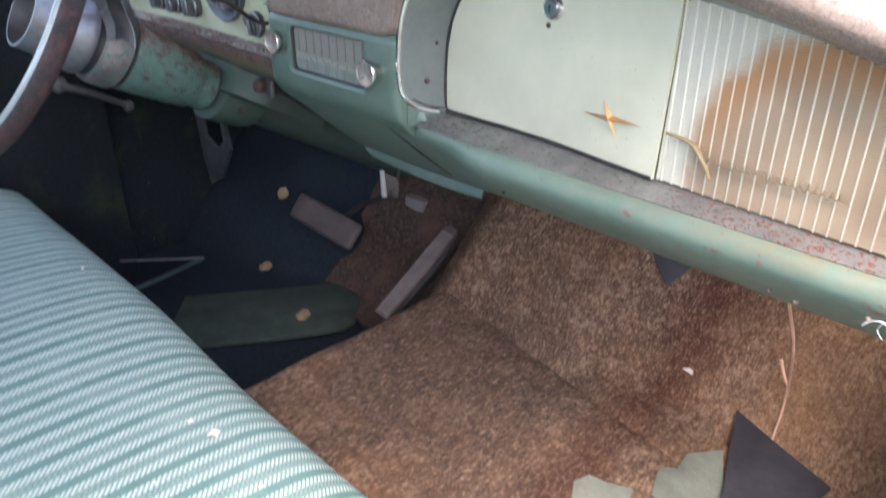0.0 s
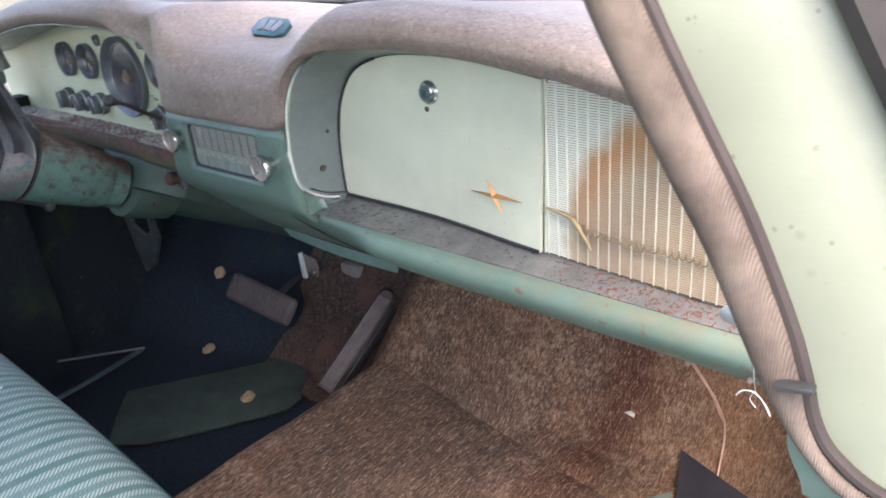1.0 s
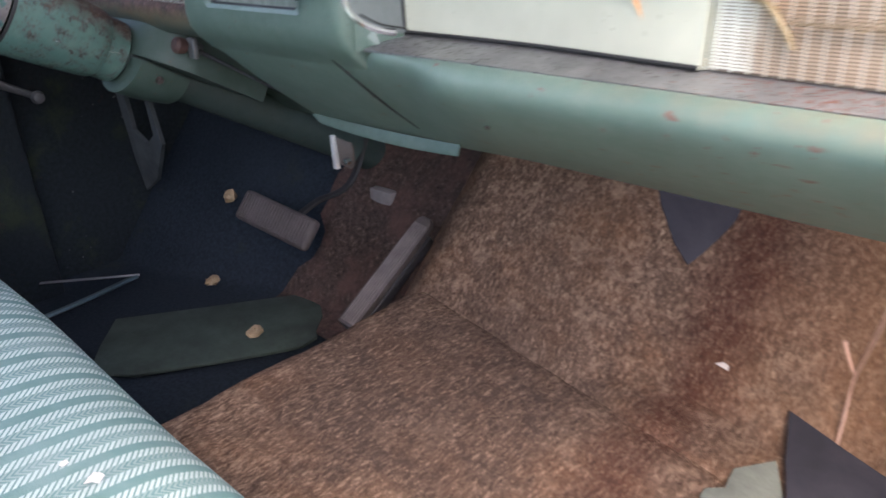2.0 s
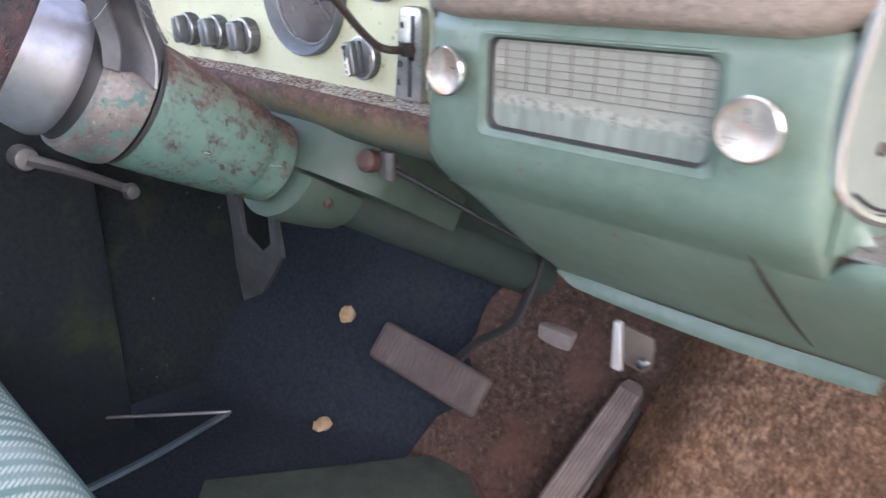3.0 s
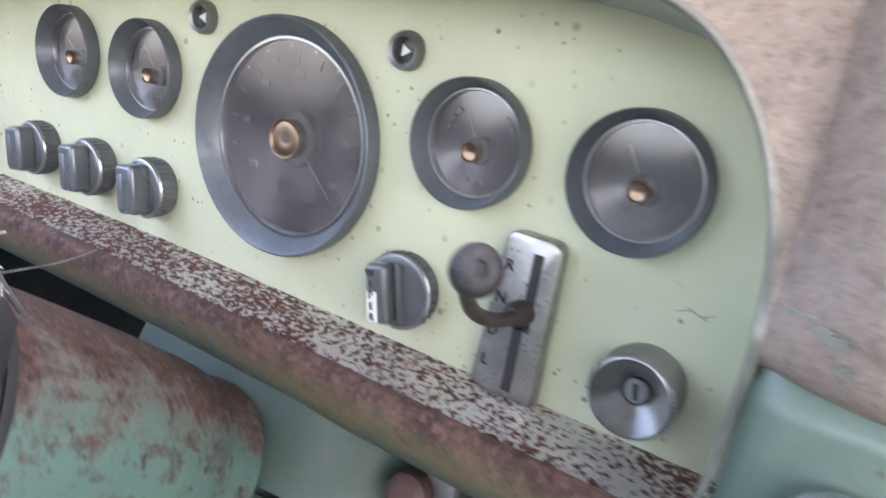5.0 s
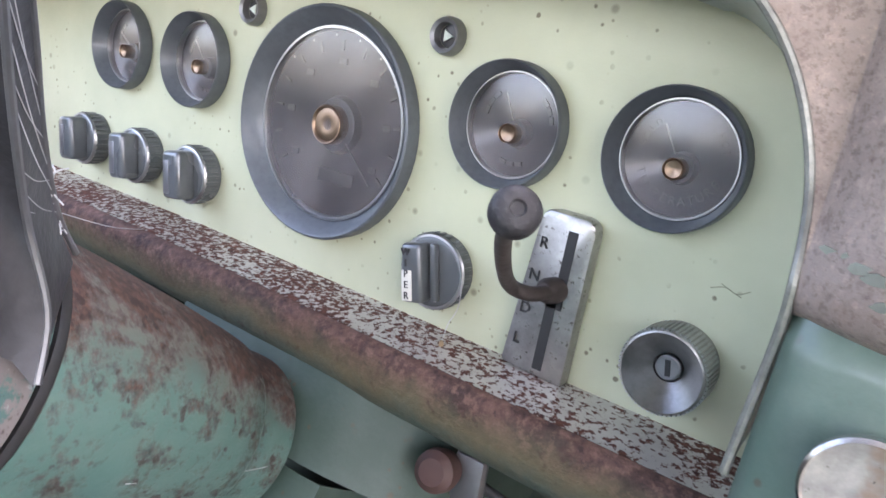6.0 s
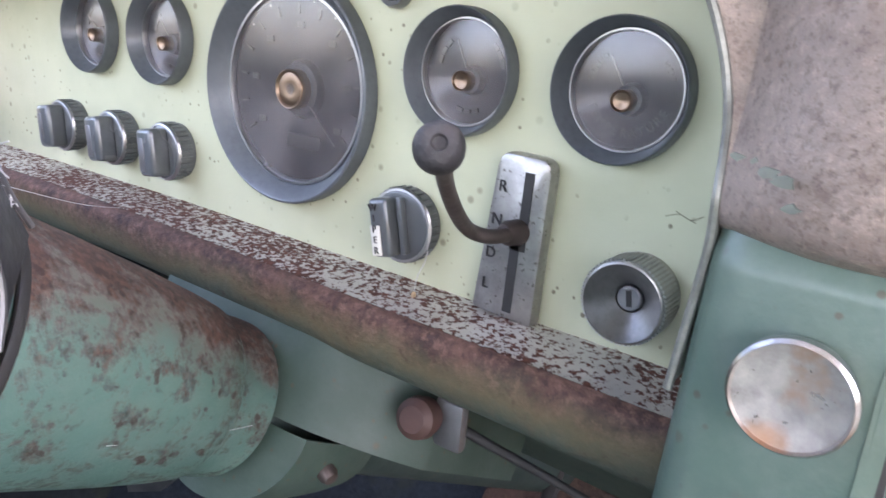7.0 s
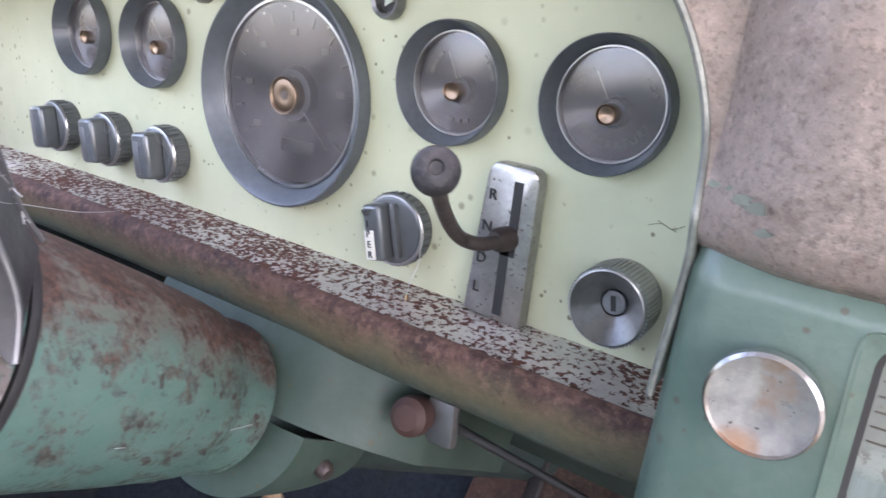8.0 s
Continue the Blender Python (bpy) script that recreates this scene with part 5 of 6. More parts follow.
# ---- radio ----
def dial_glass_material():
    """Pale silvered glass whose lacquer has peeled and run below the printed scale."""
    k = Nodes("peeling_silver_dial", 0.14, 0.15)
    z = k.math("ADD", k.axis(2), k.math("MULTIPLY", k.math("SUBTRACT", k.noise(17, 5, 0.6), 0.5), 0.030))
    top = k.mix(k.noise(120, 5, 0.7), (0.175, 0.18, 0.16), (0.26, 0.265, 0.235))
    film = k.mix(k.ramp(k.noise(1.0, 4, 0.6, k.coords(160, 40, 14)), [(0.4, 0.0), (0.7, 1.0)]), (0.155, 0.185, 0.165), (0.22, 0.25, 0.23))
    flake = k.mix(k.ramp(k.noise(260, 4), [(0.42, 1.0), (0.5, 0.0)]), (0.27, 0.285, 0.25), (0.17, 0.165, 0.145))
    c = k.mix(k.ramp(z, [(0.0225, 0.0), (0.0235, 1.0)]), film, flake)
    c = k.mix(k.ramp(z, [(0.028, 0.0), (0.031, 1.0)]), c, top)
    spots = k.math("MULTIPLY", k.ramp(k.noise(200, 4, 0.7), [(0.64, 0.0), (0.72, 1.0)]), 0.5)
    c = k.mix(spots, c, (0.12, 0.10, 0.08))
    return k.color(c).set("Roughness", k.ramp(k.noise(50, 4), [(0.35, 0.10), (0.7, 0.24)])).m


DIAL_GLASS = dial_glass_material()
radio = thing("car_radio", (0.0, 0.575, 0.58), "car radio with silver tuning dial and two chrome knobs", "car radio")
part("dial_glass", box(-0.079, 0.079, 0.5670, 0.5710, 0.585, 0.647), DIAL_GLASS, radio, "frosted silver tuning scale")


def rounded_rect(x0, x1, z0, z1, r, n=6):
    out = []
    for cx, cz, q0 in ((x1 - r, z1 - r, 0), (x0 + r, z1 - r, 90), (x0 + r, z0 + r, 180), (x1 - r, z0 + r, 270)):
        out += [(cx + r * math.cos(radians(q0 + 90 * i / n)), cz + r * math.sin(radians(q0 + 90 * i / n))) for i in range(n + 1)]
    return out


def frame_ring(outer, inner_pts, y0, y1):
    bm = bmesh.new()
    rows = [[bm.verts.new((x, y, z)) for x, z in pts] for pts, y in ((outer, y0), (inner_pts, y0 + 0.002), (inner_pts, y1))]
    for p, q in zip(rows, rows[1:]):
        for i in range(len(p)):
            j = (i + 1) % len(p)
            bm.faces.new((p[i], p[j], q[j], q[i]))
    return bm


part("bezel", frame_ring(rounded_rect(-0.0835, 0.0835, 0.5825, 0.649, 0.006), rounded_rect(-0.0782, 0.0782, 0.5865, 0.6458, 0.008), 0.5598, 0.5675), TEAL, radio, "rolled teal opening edge", 50)
# black ring paints the recess shadow round the glass, with dirt along it
part("gasket", frame_ring(rounded_rect(-0.0786, 0.0786, 0.5862, 0.6462, 0.0082), rounded_rect(-0.0762, 0.0762, 0.5886, 0.6442, 0.0075), 0.5632, 0.5672), INK, radio, "black ring for shade and dirt round the glass")
SCALE_INK = plain("brown_print", (0.10, 0.085, 0.07), 0.5)
for i in range(7):
    z = 0.6425 - i * 0.0048
    part("scale_line", box(-0.0752, 0.0752, 0.5662, 0.5671, z - 0.00016, z + 0.00016), SCALE_INK, radio)
for i in range(9):
    x = -0.0655 + i * 0.0168
    part("scale_line", box(x - 0.00016, x + 0.00016, 0.5663, 0.5671, 0.6137, 0.6440), SCALE_INK, radio)
for i in range(7):
    x = -0.058 + i * 0.0185
    part("printed_bar", box(x - 0.0012, x + 0.0012, 0.5666, 0.5671, 0.5985, 0.6035), plain("faint_print", (0.13, 0.145, 0.13), 0.4), radio)
KNOB_FACE = knob_face_material()
for x, ky, kz in ((-0.1020, 0.5660, 0.6225), (0.1045, 0.5605, 0.6150)):
    at, ax = (x, ky, kz), (0, -1, 0)
    kn = part("knob", lathe([(0.009, 0.0), (0.0095, 0.007), (0.0130, 0.009), (0.0152, 0.0125), (0.0164, 0.0160), (0.0163, 0.0190), (0.0152, 0.0203)], at, ax, 40), CHROME, radio, "chrome tuning knob")
    part("face", lathe([(0.0153, 0.0204), (0.0148, 0.0190), (0.007, 0.0172), (0.0, 0.0165)], at, ax, 40), KNOB_FACE, kn, "clouded silver face")

# ---- glove box door and speaker ----
gd = thing("glove_box_door", (0.31, 0.61, 0.56), "pale grey-green glove box door with gold star", "glove box door")
go = [(0.1555, 0.5635), (0.1545, 0.60), (0.1570, 0.64), (0.163, 0.668), (0.178, 0.698), (0.202, 0.7215), (0.246, 0.7360), (0.31, 0.7405), (0.38, 0.7388), (0.4645, 0.7308), (0.4572, 0.5635)]
go2 = [(p.x, p.z) for p in smooth_path([(x, 0, z) for x, z in go[:10]], 40)] + [go[10]]


part("gap", tube([(x - 0.0008, glove_y(x) - 0.0068, z) for x, z in go2[:26]], 0.0016, 6), INK, gd, "dark gap beside the door")
part("gap", tube([(x, glove_y(x) - 0.0072, 0.5650) for x in np.linspace(0.156, 0.456, 30)], 0.0018, 6), INK, gd, "dark gap below the door")


def glove_panel_point(u, v):
    """The bowed door: v runs from its bottom to its rounded top."""
    x = lerp(0.1545, 0.4645, u)
    lo, hi = go2[-1][1], curve_at([(a, b) for a, b in go2[:-1] if b > 0.60], x)
    if u < 0.03:
        hi = lerp(0.64, hi, u / 0.03) if u > 0.0 else 0.63
    z = lerp(lo, hi, v)
    return Vector((x - 0.0073 * u * (1 - v), glove_y(x) - 0.0012, z))


part("panel", sheet(glove_panel_point, 60, 12, 0.0045), GLOVE, gd, "", 60)
LX, LZ = 0.313, 0.704
at, ax = (LX, glove_y(LX) - 0.0055, LZ), (0.08, -1, 0)
lk = part("lock", lathe([(0.0125, -0.002), (0.0125, 0.003), (0.0105, 0.0055), (0.0085, 0.0045), (0.0085, 0.0075), (0.0075, 0.0085), (0.0, 0.0085)], at, ax, 32), CHROME, gd, "chrome push lock")
part("key_slot", turned(box(-0.0008, 0.0008, -0.0035, 0.0035, 0.008, 0.0092), facing(*at)), INK, lk)
part("screw_hole", lathe([(0.0, 0.0005), (0.003, 0.0008), (0.0034, -0.002)], (0.307, glove_y(0.307) - 0.0055, 0.6856), ax, 14), CAST, gd)
SX, SZ = 0.4005, 0.6097
star = []
for q, r in ((2, 0.0385), (125, 0.020), (182, 0.037), (296, 0.0197)):
    for dq, rr in ((0, r), ({2: 62, 125: 28, 182: 58, 296: 33}[q], 0.0040)):
        star.append((math.cos(radians(q + dq)) * rr, math.sin(radians(q + dq)) * rr))
sm = facing(SX, glove_y(SX) - 0.0058, SZ, 0) @ pose(0, 0, 0.001, 0, -8.5, 0)
bm = bmesh.new()
tip = bm.verts.new(sm @ Vector((0, 0, 0.0045)))
ring = [bm.verts.new(sm @ Vector((x, y, 0.0))) for x, y in star]
for i in range(len(ring)):
    bm.faces.new((ring[i], ring[(i + 1) % len(ring)], tip))
bm.faces.new(ring[::-1])
part("star_emblem", bm, GOLD, gd, "four-pointed copper-gold star", 10)

sp = thing("speaker_grille", (0.0, 0.6, 0.42), "cream ribbed speaker grille with brown water stain", "speaker grille")


def grille_top(x):
    return curve_at([(0.46, 0.7330), (0.51, 0.7280), (0.58, 0.7135), (0.65, 0.697), (0.75, 0.667)], x)


def grille_reach(z):
    """How far across the car the sloping top leaves room at height z."""
    return curve_at([(0.667, 0.75), (0.697, 0.65), (0.7135, 0.58), (0.7280, 0.51), (0.7330, 0.46)], z) if z > 0.669 else 0.744


part("cloth", sheet(lambda u, v: Vector((lerp(0.462, 0.745, u), glove_y(lerp(0.462, 0.745, u)) + 0.0005, lerp(0.5635, grille_top(lerp(0.462, 0.745, u)), v))), 20, 10, 0.002), plain("dark_speaker_cloth", (0.12, 0.095, 0.068), 0.9), sp, "dark speaker cloth")
for i in range(25):
    x = 0.4655 + i * 0.0112
    y = glove_y(x)
    part("slat", box(x - 0.0008, x + 0.0008, y - 0.0030, y + 0.0005, 0.564, grille_top(x), 0.0005, 1), GRILLE_RIB, sp)
bm = bmesh.new()
for k in range(78):
    z = 0.5655 + k * 0.0022
    lo, hi, top = 0.4625 + 0.006 * (z - 0.564) / 0.16, grille_reach(z), grille_reach(z + 0.0014)
    if top < lo + 0.004:
        continue
    xs_row = [x for x in (lo, 0.52, 0.63) if x < top] + [top]
    for x0, x1 in zip(xs_row, xs_row[1:]):
        c = [(x0, glove_y(x0), z), (x1, glove_y(x1), z), (x1, glove_y(x1), z + 0.0014), (x0, glove_y(x0), z + 0.0014)]
        f = [bm.verts.new((x, y - 0.0024, zz)) for x, y, zz in c]
        b = [bm.verts.new((x, y + 0.0004, zz)) for x, y, zz in c]
        bm.faces.new(f)
        for i in range(4):
            bm.faces.new((f[i], f[(i + 1) % 4], b[(i + 1) % 4], b[i]))
tagged(part("fine_louvres", bm, GRILLE, sp), kind="stuff")
part("edge_strip", tube([(0.4605, glove_y(0.46) - 0.001, 0.564), (0.4665, glove_y(0.466) - 0.001, 0.7275)], 0.0018, 6), GLOVE, sp)
# a flourish and a wavy line in thin gold wire, as plain shapes
GY = lambda x: glove_y(x) - 0.0062
part("flourish", tube([(0.4655, GY(0.4655), 0.6125), (0.48, GY(0.48), 0.6115), (0.494, GY(0.494), 0.609), (0.502, GY(0.502), 0.602), (0.510, GY(0.510), 0.592), (0.5155, GY(0.5155), 0.5825)], lambda f: 0.0012 + 0.0012 * math.sin(math.pi * f), 8, n=40), plain("tarnished_gilt", (0.36, 0.27, 0.15), 0.4, 0.7), sp, "tarnished gilt flourish")
wave = []
q = random.Random(12)
for i in range(120):
    f = i / 119
    x = lerp(0.505, 0.630, f)
    swing = 0.0022 + 0.0016 * math.sin(i * 0.37) ** 2 + (0.004 if i in (2, 3, 58, 59, 92) else 0.0)
    wave.append((x + 0.0012 * math.cos(i * 1.05), GY(x), 0.5995 + 0.0005 * f + swing * math.sin(i * 1.05)))
part("wavy_line", tube(wave, 0.0008, 6), plain("tarnished_wire", (0.22, 0.17, 0.11), 0.45, 0.6), sp, "tarnished gilt wavy line")

# ---- steering column and wheel ----
TILT = radians(29.6)
AX = Vector((0, -math.cos(TILT), math.sin(TILT)))
COL = Vector((-0.379, 0.588, 0.502))
col = thing("steering_column", (-0.37, 1.05, 0.24), "turquoise steering column speckled with rust", "steering column")
part("sleeve", lathe([(0.0440, 0.036), (0.0462, 0.040), (0.048, 0.052), (0.0515, 0.085), (0.0545, 0.125), (0.0560, 0.150), (0.0560, 0.158), (0.050, 0.160)], COL, AX, 56), COLUMN_PAINT, col, "rust-bloomed turquoise sleeve")
part("collar", lathe([(0.030, 0.008), (0.0410, 0.008), (0.0428, 0.010), (0.0432, 0.018), (0.0428, 0.036), (0.0442, 0.041)], COL, AX, 56), COLUMN_PAINT, col, "rusted collar")
# this tube's paint is darkened to carry the shade under the dash
part("tube", lathe([(0.034, -0.60), (0.034, 0.0), (0.030, 0.02)], COL, AX, 40), painted("shaded_teal_tube", (0.020, 0.036, 0.031), 0.0, rough=0.6, dust=0.1, specks=0.8, coat=0.0), col, "teal lower tube, darkened for shade")
part("seam_ring", lathe([(0.0563, 0.1585), (0.0567, 0.1605), (0.0563, 0.1625), (0.054, 0.1625), (0.054, 0.1585)], COL, AX, 56, True), INK, col)

br = thing("column_bracket", (-0.36, 0.66, 0.45), "teal pressed-steel column bracket under the dashboard", "bracket")
# across the column: to the right, and up
U, W = Vector((1, 0, 0)), Vector((0, math.sin(TILT), math.cos(TILT)))


def bracket_point(a, b, c):
    return COL + U * a + W * b + AX * c


def shell(a0, a1, b0, b1, c0, c1):
    """A pressed-steel box whose free end is drawn back and rounded off."""
    bm = box(a0, a1, b0, b1, c0, c1)
    bmesh.ops.subdivide_edges(bm, edges=bm.edges[:], cuts=12, use_grid_fill=True)
    for v in bm.verts:
        a, b, c = v.co
        f = max(0.0, (a - 0.035) / (a1 - 0.035))
        c -= 0.055 * f ** 2.2
        b -= 0.022 * f ** 3 * (b - b0) / (b1 - b0)
        c -= 0.010 * max(0.0, (b - b1 + 0.012) / 0.012) ** 2
        v.co = bracket_point(a, b, c)
    return bm


part("upper_shell", shell(-0.085, 0.102, 0.0030, 0.079, -0.12, 0.004), TEAL_SHADED, br, "", 50)


def lower_shell_point(u, v):
    """A half-round cup clamped under the column, closed toward the driver."""
    q = math.pi * (1 + u)
    f = max(0.0, (v - 0.2) / 0.8)
    r = lerp(0.031, 0.0535, min(1.0, v / 0.2)) - 0.010 * f * f
    c = 0.002 - 0.004 * max(0.0, 1 - abs(v - 0.2) / 0.1) - 0.085 * f
    return bracket_point(r * 1.12 * math.cos(q), -0.0015 + r * 0.98 * math.sin(q), c)


part("lower_shell", sheet(lower_shell_point, 28, 20, 0.002), TEAL_SHADED, br, "half-round lower clamp shell", 50)
part("bolt", lathe([(0.0, 0.007), (0.004, 0.0065), (0.0055, 0.004), (0.0055, -0.004)], bracket_point(0.0545, -0.018, -0.035), U - W * 0.4, 12), CAST, br, "rusty bolt")
hr = thing("release_handle", (-0.26, 0.63, 0.49), "rusty brown pull knob on a steel rod", "pull handle")
KD = Vector((0.12, -0.95, 0.28)).normalized()
part("knob", lathe([(0.0, 0.016), (0.003, 0.0155), (0.0068, 0.0155), (0.0105, 0.0125), (0.0113, 0.007), (0.010, 0.0), (0.006, -0.003)], (-0.273, 0.628, 0.5165), KD, 28), BROWN_RUBBER, hr)
part("bracket", box(-0.270, -0.252, 0.630, 0.638, 0.500, 0.528, 0.003), DULL, hr)
part("rod", tube([(-0.262, 0.640, 0.510), (-0.22, 0.665, 0.487), (-0.165, 0.70, 0.455), (-0.12, 0.735, 0.43)], lambda f: 0.0030 - 0.0016 * f, 10, n=16), plain("dusty_grey_rod", (0.018, 0.020, 0.022), 0.65, 0.1), hr)
part("clamp", lathe([(0.0062, 0.004), (0.0078, 0.003), (0.0078, -0.007), (0.0060, -0.008)], (-0.266, 0.640, 0.512), KD, 20), DULL, hr, "pale clamp ring")

whl = thing("steering_wheel", (-0.37, 0.45, 0.58), "old steering wheel with cracked brown rim and tarnished hub", "steering wheel")
WC, WR = COL + AX * 0.323, (W - AX * 0.024).normalized()
ring_pts = lambda R, d: [WC + AX * d + (U * math.cos(q) + WR * math.sin(q)) * R for q in np.linspace(0, 2 * math.pi, 96, endpoint=False)]
part("rim", tube(ring_pts(0.2085, -0.002), 0.0132, 16, True), cracked_rim_material(), whl, "cracked maroon-brown rim")
part("rim_cap", tube(ring_pts(0.2035, 0.0085), 0.0066, 12, True), plain("pale_blue_grey_rim", (0.33, 0.37, 0.36), 0.28, vary=0.2, scale=40, coat=0.4), whl, "pale grey rim face")
part("hub_ring", lathe([(0.054, 0.164), (0.059, 0.166), (0.0605, 0.172), (0.0602, 0.197), (0.0580, 0.204), (0.0535, 0.207), (0.0500, 0.205)], COL, AX, 56), FLAKED, whl, "flaking grey-teal hub ring")
part("hub_recess", lathe([(0.0424, 0.276), (0.030, 0.274), (0.0, 0.273)], COL, AX, 40), plain("rust_brown_recess", (0.11, 0.062, 0.042), 0.8, vary=0.6, scale=60, bump=0.4), whl, "rusty recess inside the hub cup")
# near-black colour puts the recess shadow into the groove itself
part("hub_groove", lathe([(0.0540, 0.205), (0.0522, 0.209), (0.0518, 0.215), (0.0530, 0.222)], COL, AX, 56), plain("shaded_hub_groove", (0.010, 0.010, 0.011), 0.6, vary=0.4), whl, "groove behind the hub cup, shade painted in")
part("hub_cup", lathe([(0.0500, 0.217), (0.0545, 0.218), (0.0560, 0.223), (0.0553, 0.230), (0.0525, 0.246), (0.0495, 0.263), (0.0470, 0.290), (0.0458, 0.304), (0.0435, 0.304), (0.0425, 0.290), (0.0420, 0.270)], COL, AX, 56), plain("tarnished_chrome", (0.18, 0.18, 0.19), 0.50, 0.75, vary=0.45, scale=25, bump=0.1), whl, "tarnished chrome hub cup")


def on_wheel(a, b, c):
    return COL + U * a + W * b + AX * c


def spoke_curves(side):
    """The three visible edges of a spoke, from the hub ring to the rim: back, front and driver's side."""
    back = smooth_path([on_wheel(a * side, b, c) for a, b, c in ((0.0330, 0.0530, 0.161), (0.0385, 0.0630, 0.178), (0.0570, 0.080, 0.204), (0.097, 0.100, 0.242), (0.158, 0.133, 0.303))], 25)
    front = smooth_path([on_wheel(a * side, b, c) for a, b, c in ((0.0635, 0.0130, 0.170), (0.0600, 0.0340, 0.177), (0.0605, 0.0570, 0.198), (0.0855, 0.080, 0.2294), (0.113, 0.100, 0.258), (0.163, 0.135, 0.308))], 25)
    drive = [p + AX * curve_at([(0.0, 0.033), (0.35, 0.031), (0.6, 0.024), (1.0, 0.016)], k / 24) for k, p in enumerate(front)]
    return back, front, drive


def spoke(side):
    """A pressed spoke that grows out of the hub ring: a broad dished face and a narrow side with rounded edges."""
    back, front, drive = spoke_curves(side)

    def at_uv(u, v):
        k = int(round(u * 24))
        o, f, d = back[k], front[k], drive[k]
        h = o + (d - f) * 0.9
        loop = [o.lerp(f, 0.08), o.lerp(f, 0.5), o.lerp(f, 0.9), f.lerp(d, 0.02) + (f - o) * 0.03, f.lerp(d, 0.08), f.lerp(d, 0.3) + (o - f) * 0.10, f.lerp(d, 0.6) + (o - f) * 0.12, f.lerp(d, 0.93), d.lerp(h, 0.08), d.lerp(h, 0.6), h.lerp(o, 0.1), h.lerp(o, 0.6), o.lerp(f, 0.08)]
        return loop[int(round(v * 12))]

    return sheet(at_uv, 24, 12)


sp_mat = plain("blackened_pewter_spoke", (0.040, 0.040, 0.044), 0.42, 0.35, vary=0.6, scale=40, bump=0.4)
web_mat = plain("dull_grey_spoke_web", (0.085, 0.085, 0.090), 0.5, 0.3, vary=0.5, scale=30, bump=0.3)
for side in (1, -1):
    blade = part("spoke", spoke(side), sp_mat, whl, "blackened pewter spoke", 60)
    back, front, drive = spoke_curves(side)
    # sheet shaped to fill the grey area beside the hub in the camera's view
    part("spoke_web", sheet(lambda u, v: (drive[int(round(u * 22))] - AX * 0.005).lerp(drive[int(round(u * 22))] + (AX * 0.014 - U * side * 0.030 - W * 0.006) * (0.25 + 0.75 * u) * (1 - u) ** 0.5, v) + AX * 0.001, 22, 5, 0.003), web_mat, blade, "grey sheet filling the view between spoke and hub cup", 60)
    part("spoke_edge", tube(front, lambda f: 0.0016 - 0.0006 * f, 8), DULL, blade, "worn bright edge")
    part("spoke_edge", tube(back, lambda f: 0.0012 - 0.0004 * f, 8), DULL, blade, "worn bright edge")

# ---- pedals and floor ----
bp = thing("brake_pedal", (-0.37, 0.82, 0.03), "wide worn rubber brake pedal", "pedal")
PMX = Matrix.Translation((-0.379, 0.802, 0.182)) @ pose(0, 0, 0, 52, 6, 3)
part("pad", turned(box(-0.096, 0.096, -0.029, 0.029, -0.010, 0.010, 0.009, 3), PMX), RUBBER, bp)
for i in range(24):
    x = -0.083 + i * 0.0072
    part("ridge", turned(box(x - 0.0022, x + 0.0022, -0.023, 0.023, 0.009, 0.0116, 0.0008, 1), PMX), RUBBER, bp)
part("arm", tube([PMX @ Vector((0.02, 0, -0.01)), PMX @ Vector((0.02, 0.06, -0.05)), (-0.35, 0.96, 0.22), (-0.35, 1.03, 0.36)], 0.009, 8, n=20, flat=0.5), plain("dark_pedal_arm", (0.010, 0.009, 0.009), 0.7), bp)
ap = thing("accelerator_pedal", (-0.159, 0.79, 0.05), "long worn ribbed accelerator pedal", "pedal")
top, bot = Vector((-0.150, 0.955, 0.190)), Vector((-0.164, 0.768, 0.057))
ln = (top - bot).normalized()
sd = Vector((1, 0.05, -0.15)).normalized()
sd = (sd - ln * sd.dot(ln)).normalized()
up = sd.cross(ln)
AM = Matrix((sd, ln, up)).transposed().to_4x4()
AM.translation = (top + bot) / 2
L = (top - bot).length / 2
part("pad", turned(slab([(x, y, -0.008) for x, y in ((-0.019, -L), (0.019, -L), (0.018, L * 0.6), (0.0155, L * 0.92), (0.010, L), (-0.010, L), (-0.0155, L * 0.92), (-0.018, L * 0.6))], (0, 0, 0.016), 0.003), AM), plain("worn_pedal_rubber", (0.075, 0.060, 0.055), 0.65, vary=0.4, scale=70, bump=0.5), ap)
for i in range(6):
    x = -0.0125 + i * 0.0050
    part("ridge", turned(box(x - 0.0015, x + 0.0015, -L * 0.95, L * 0.86, 0.007, 0.0105, 0.0007, 1), AM), plain("ridge_rubber", (0.15, 0.125, 0.12), 0.65, vary=0.4, scale=70) if i == 0 else ap.children[1].data.materials[0], ap)
# dark block added below the pad to stand in for its shadow
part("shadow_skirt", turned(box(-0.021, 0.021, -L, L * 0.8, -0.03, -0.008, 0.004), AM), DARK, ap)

mt = [(-0.452, 0.456), (-0.387, 0.503), (-0.318, 0.608), (-0.262, 0.700), (-0.246, 0.732), (-0.250, 0.768), (-0.268, 0.780), (-0.300, 0.820), (-0.345, 0.850), (-0.400, 0.848), (-0.450, 0.775), (-0.500, 0.700), (-0.592, 0.567), (-0.520, 0.505)]
world_solo("rubber_mat", slab([(x, y, 0.0) for x, y in mt], (0, 0, 0.006), 0.001), MAT_GREEN, "dusty dark green rubber mat on driver's floor", "floor mat")


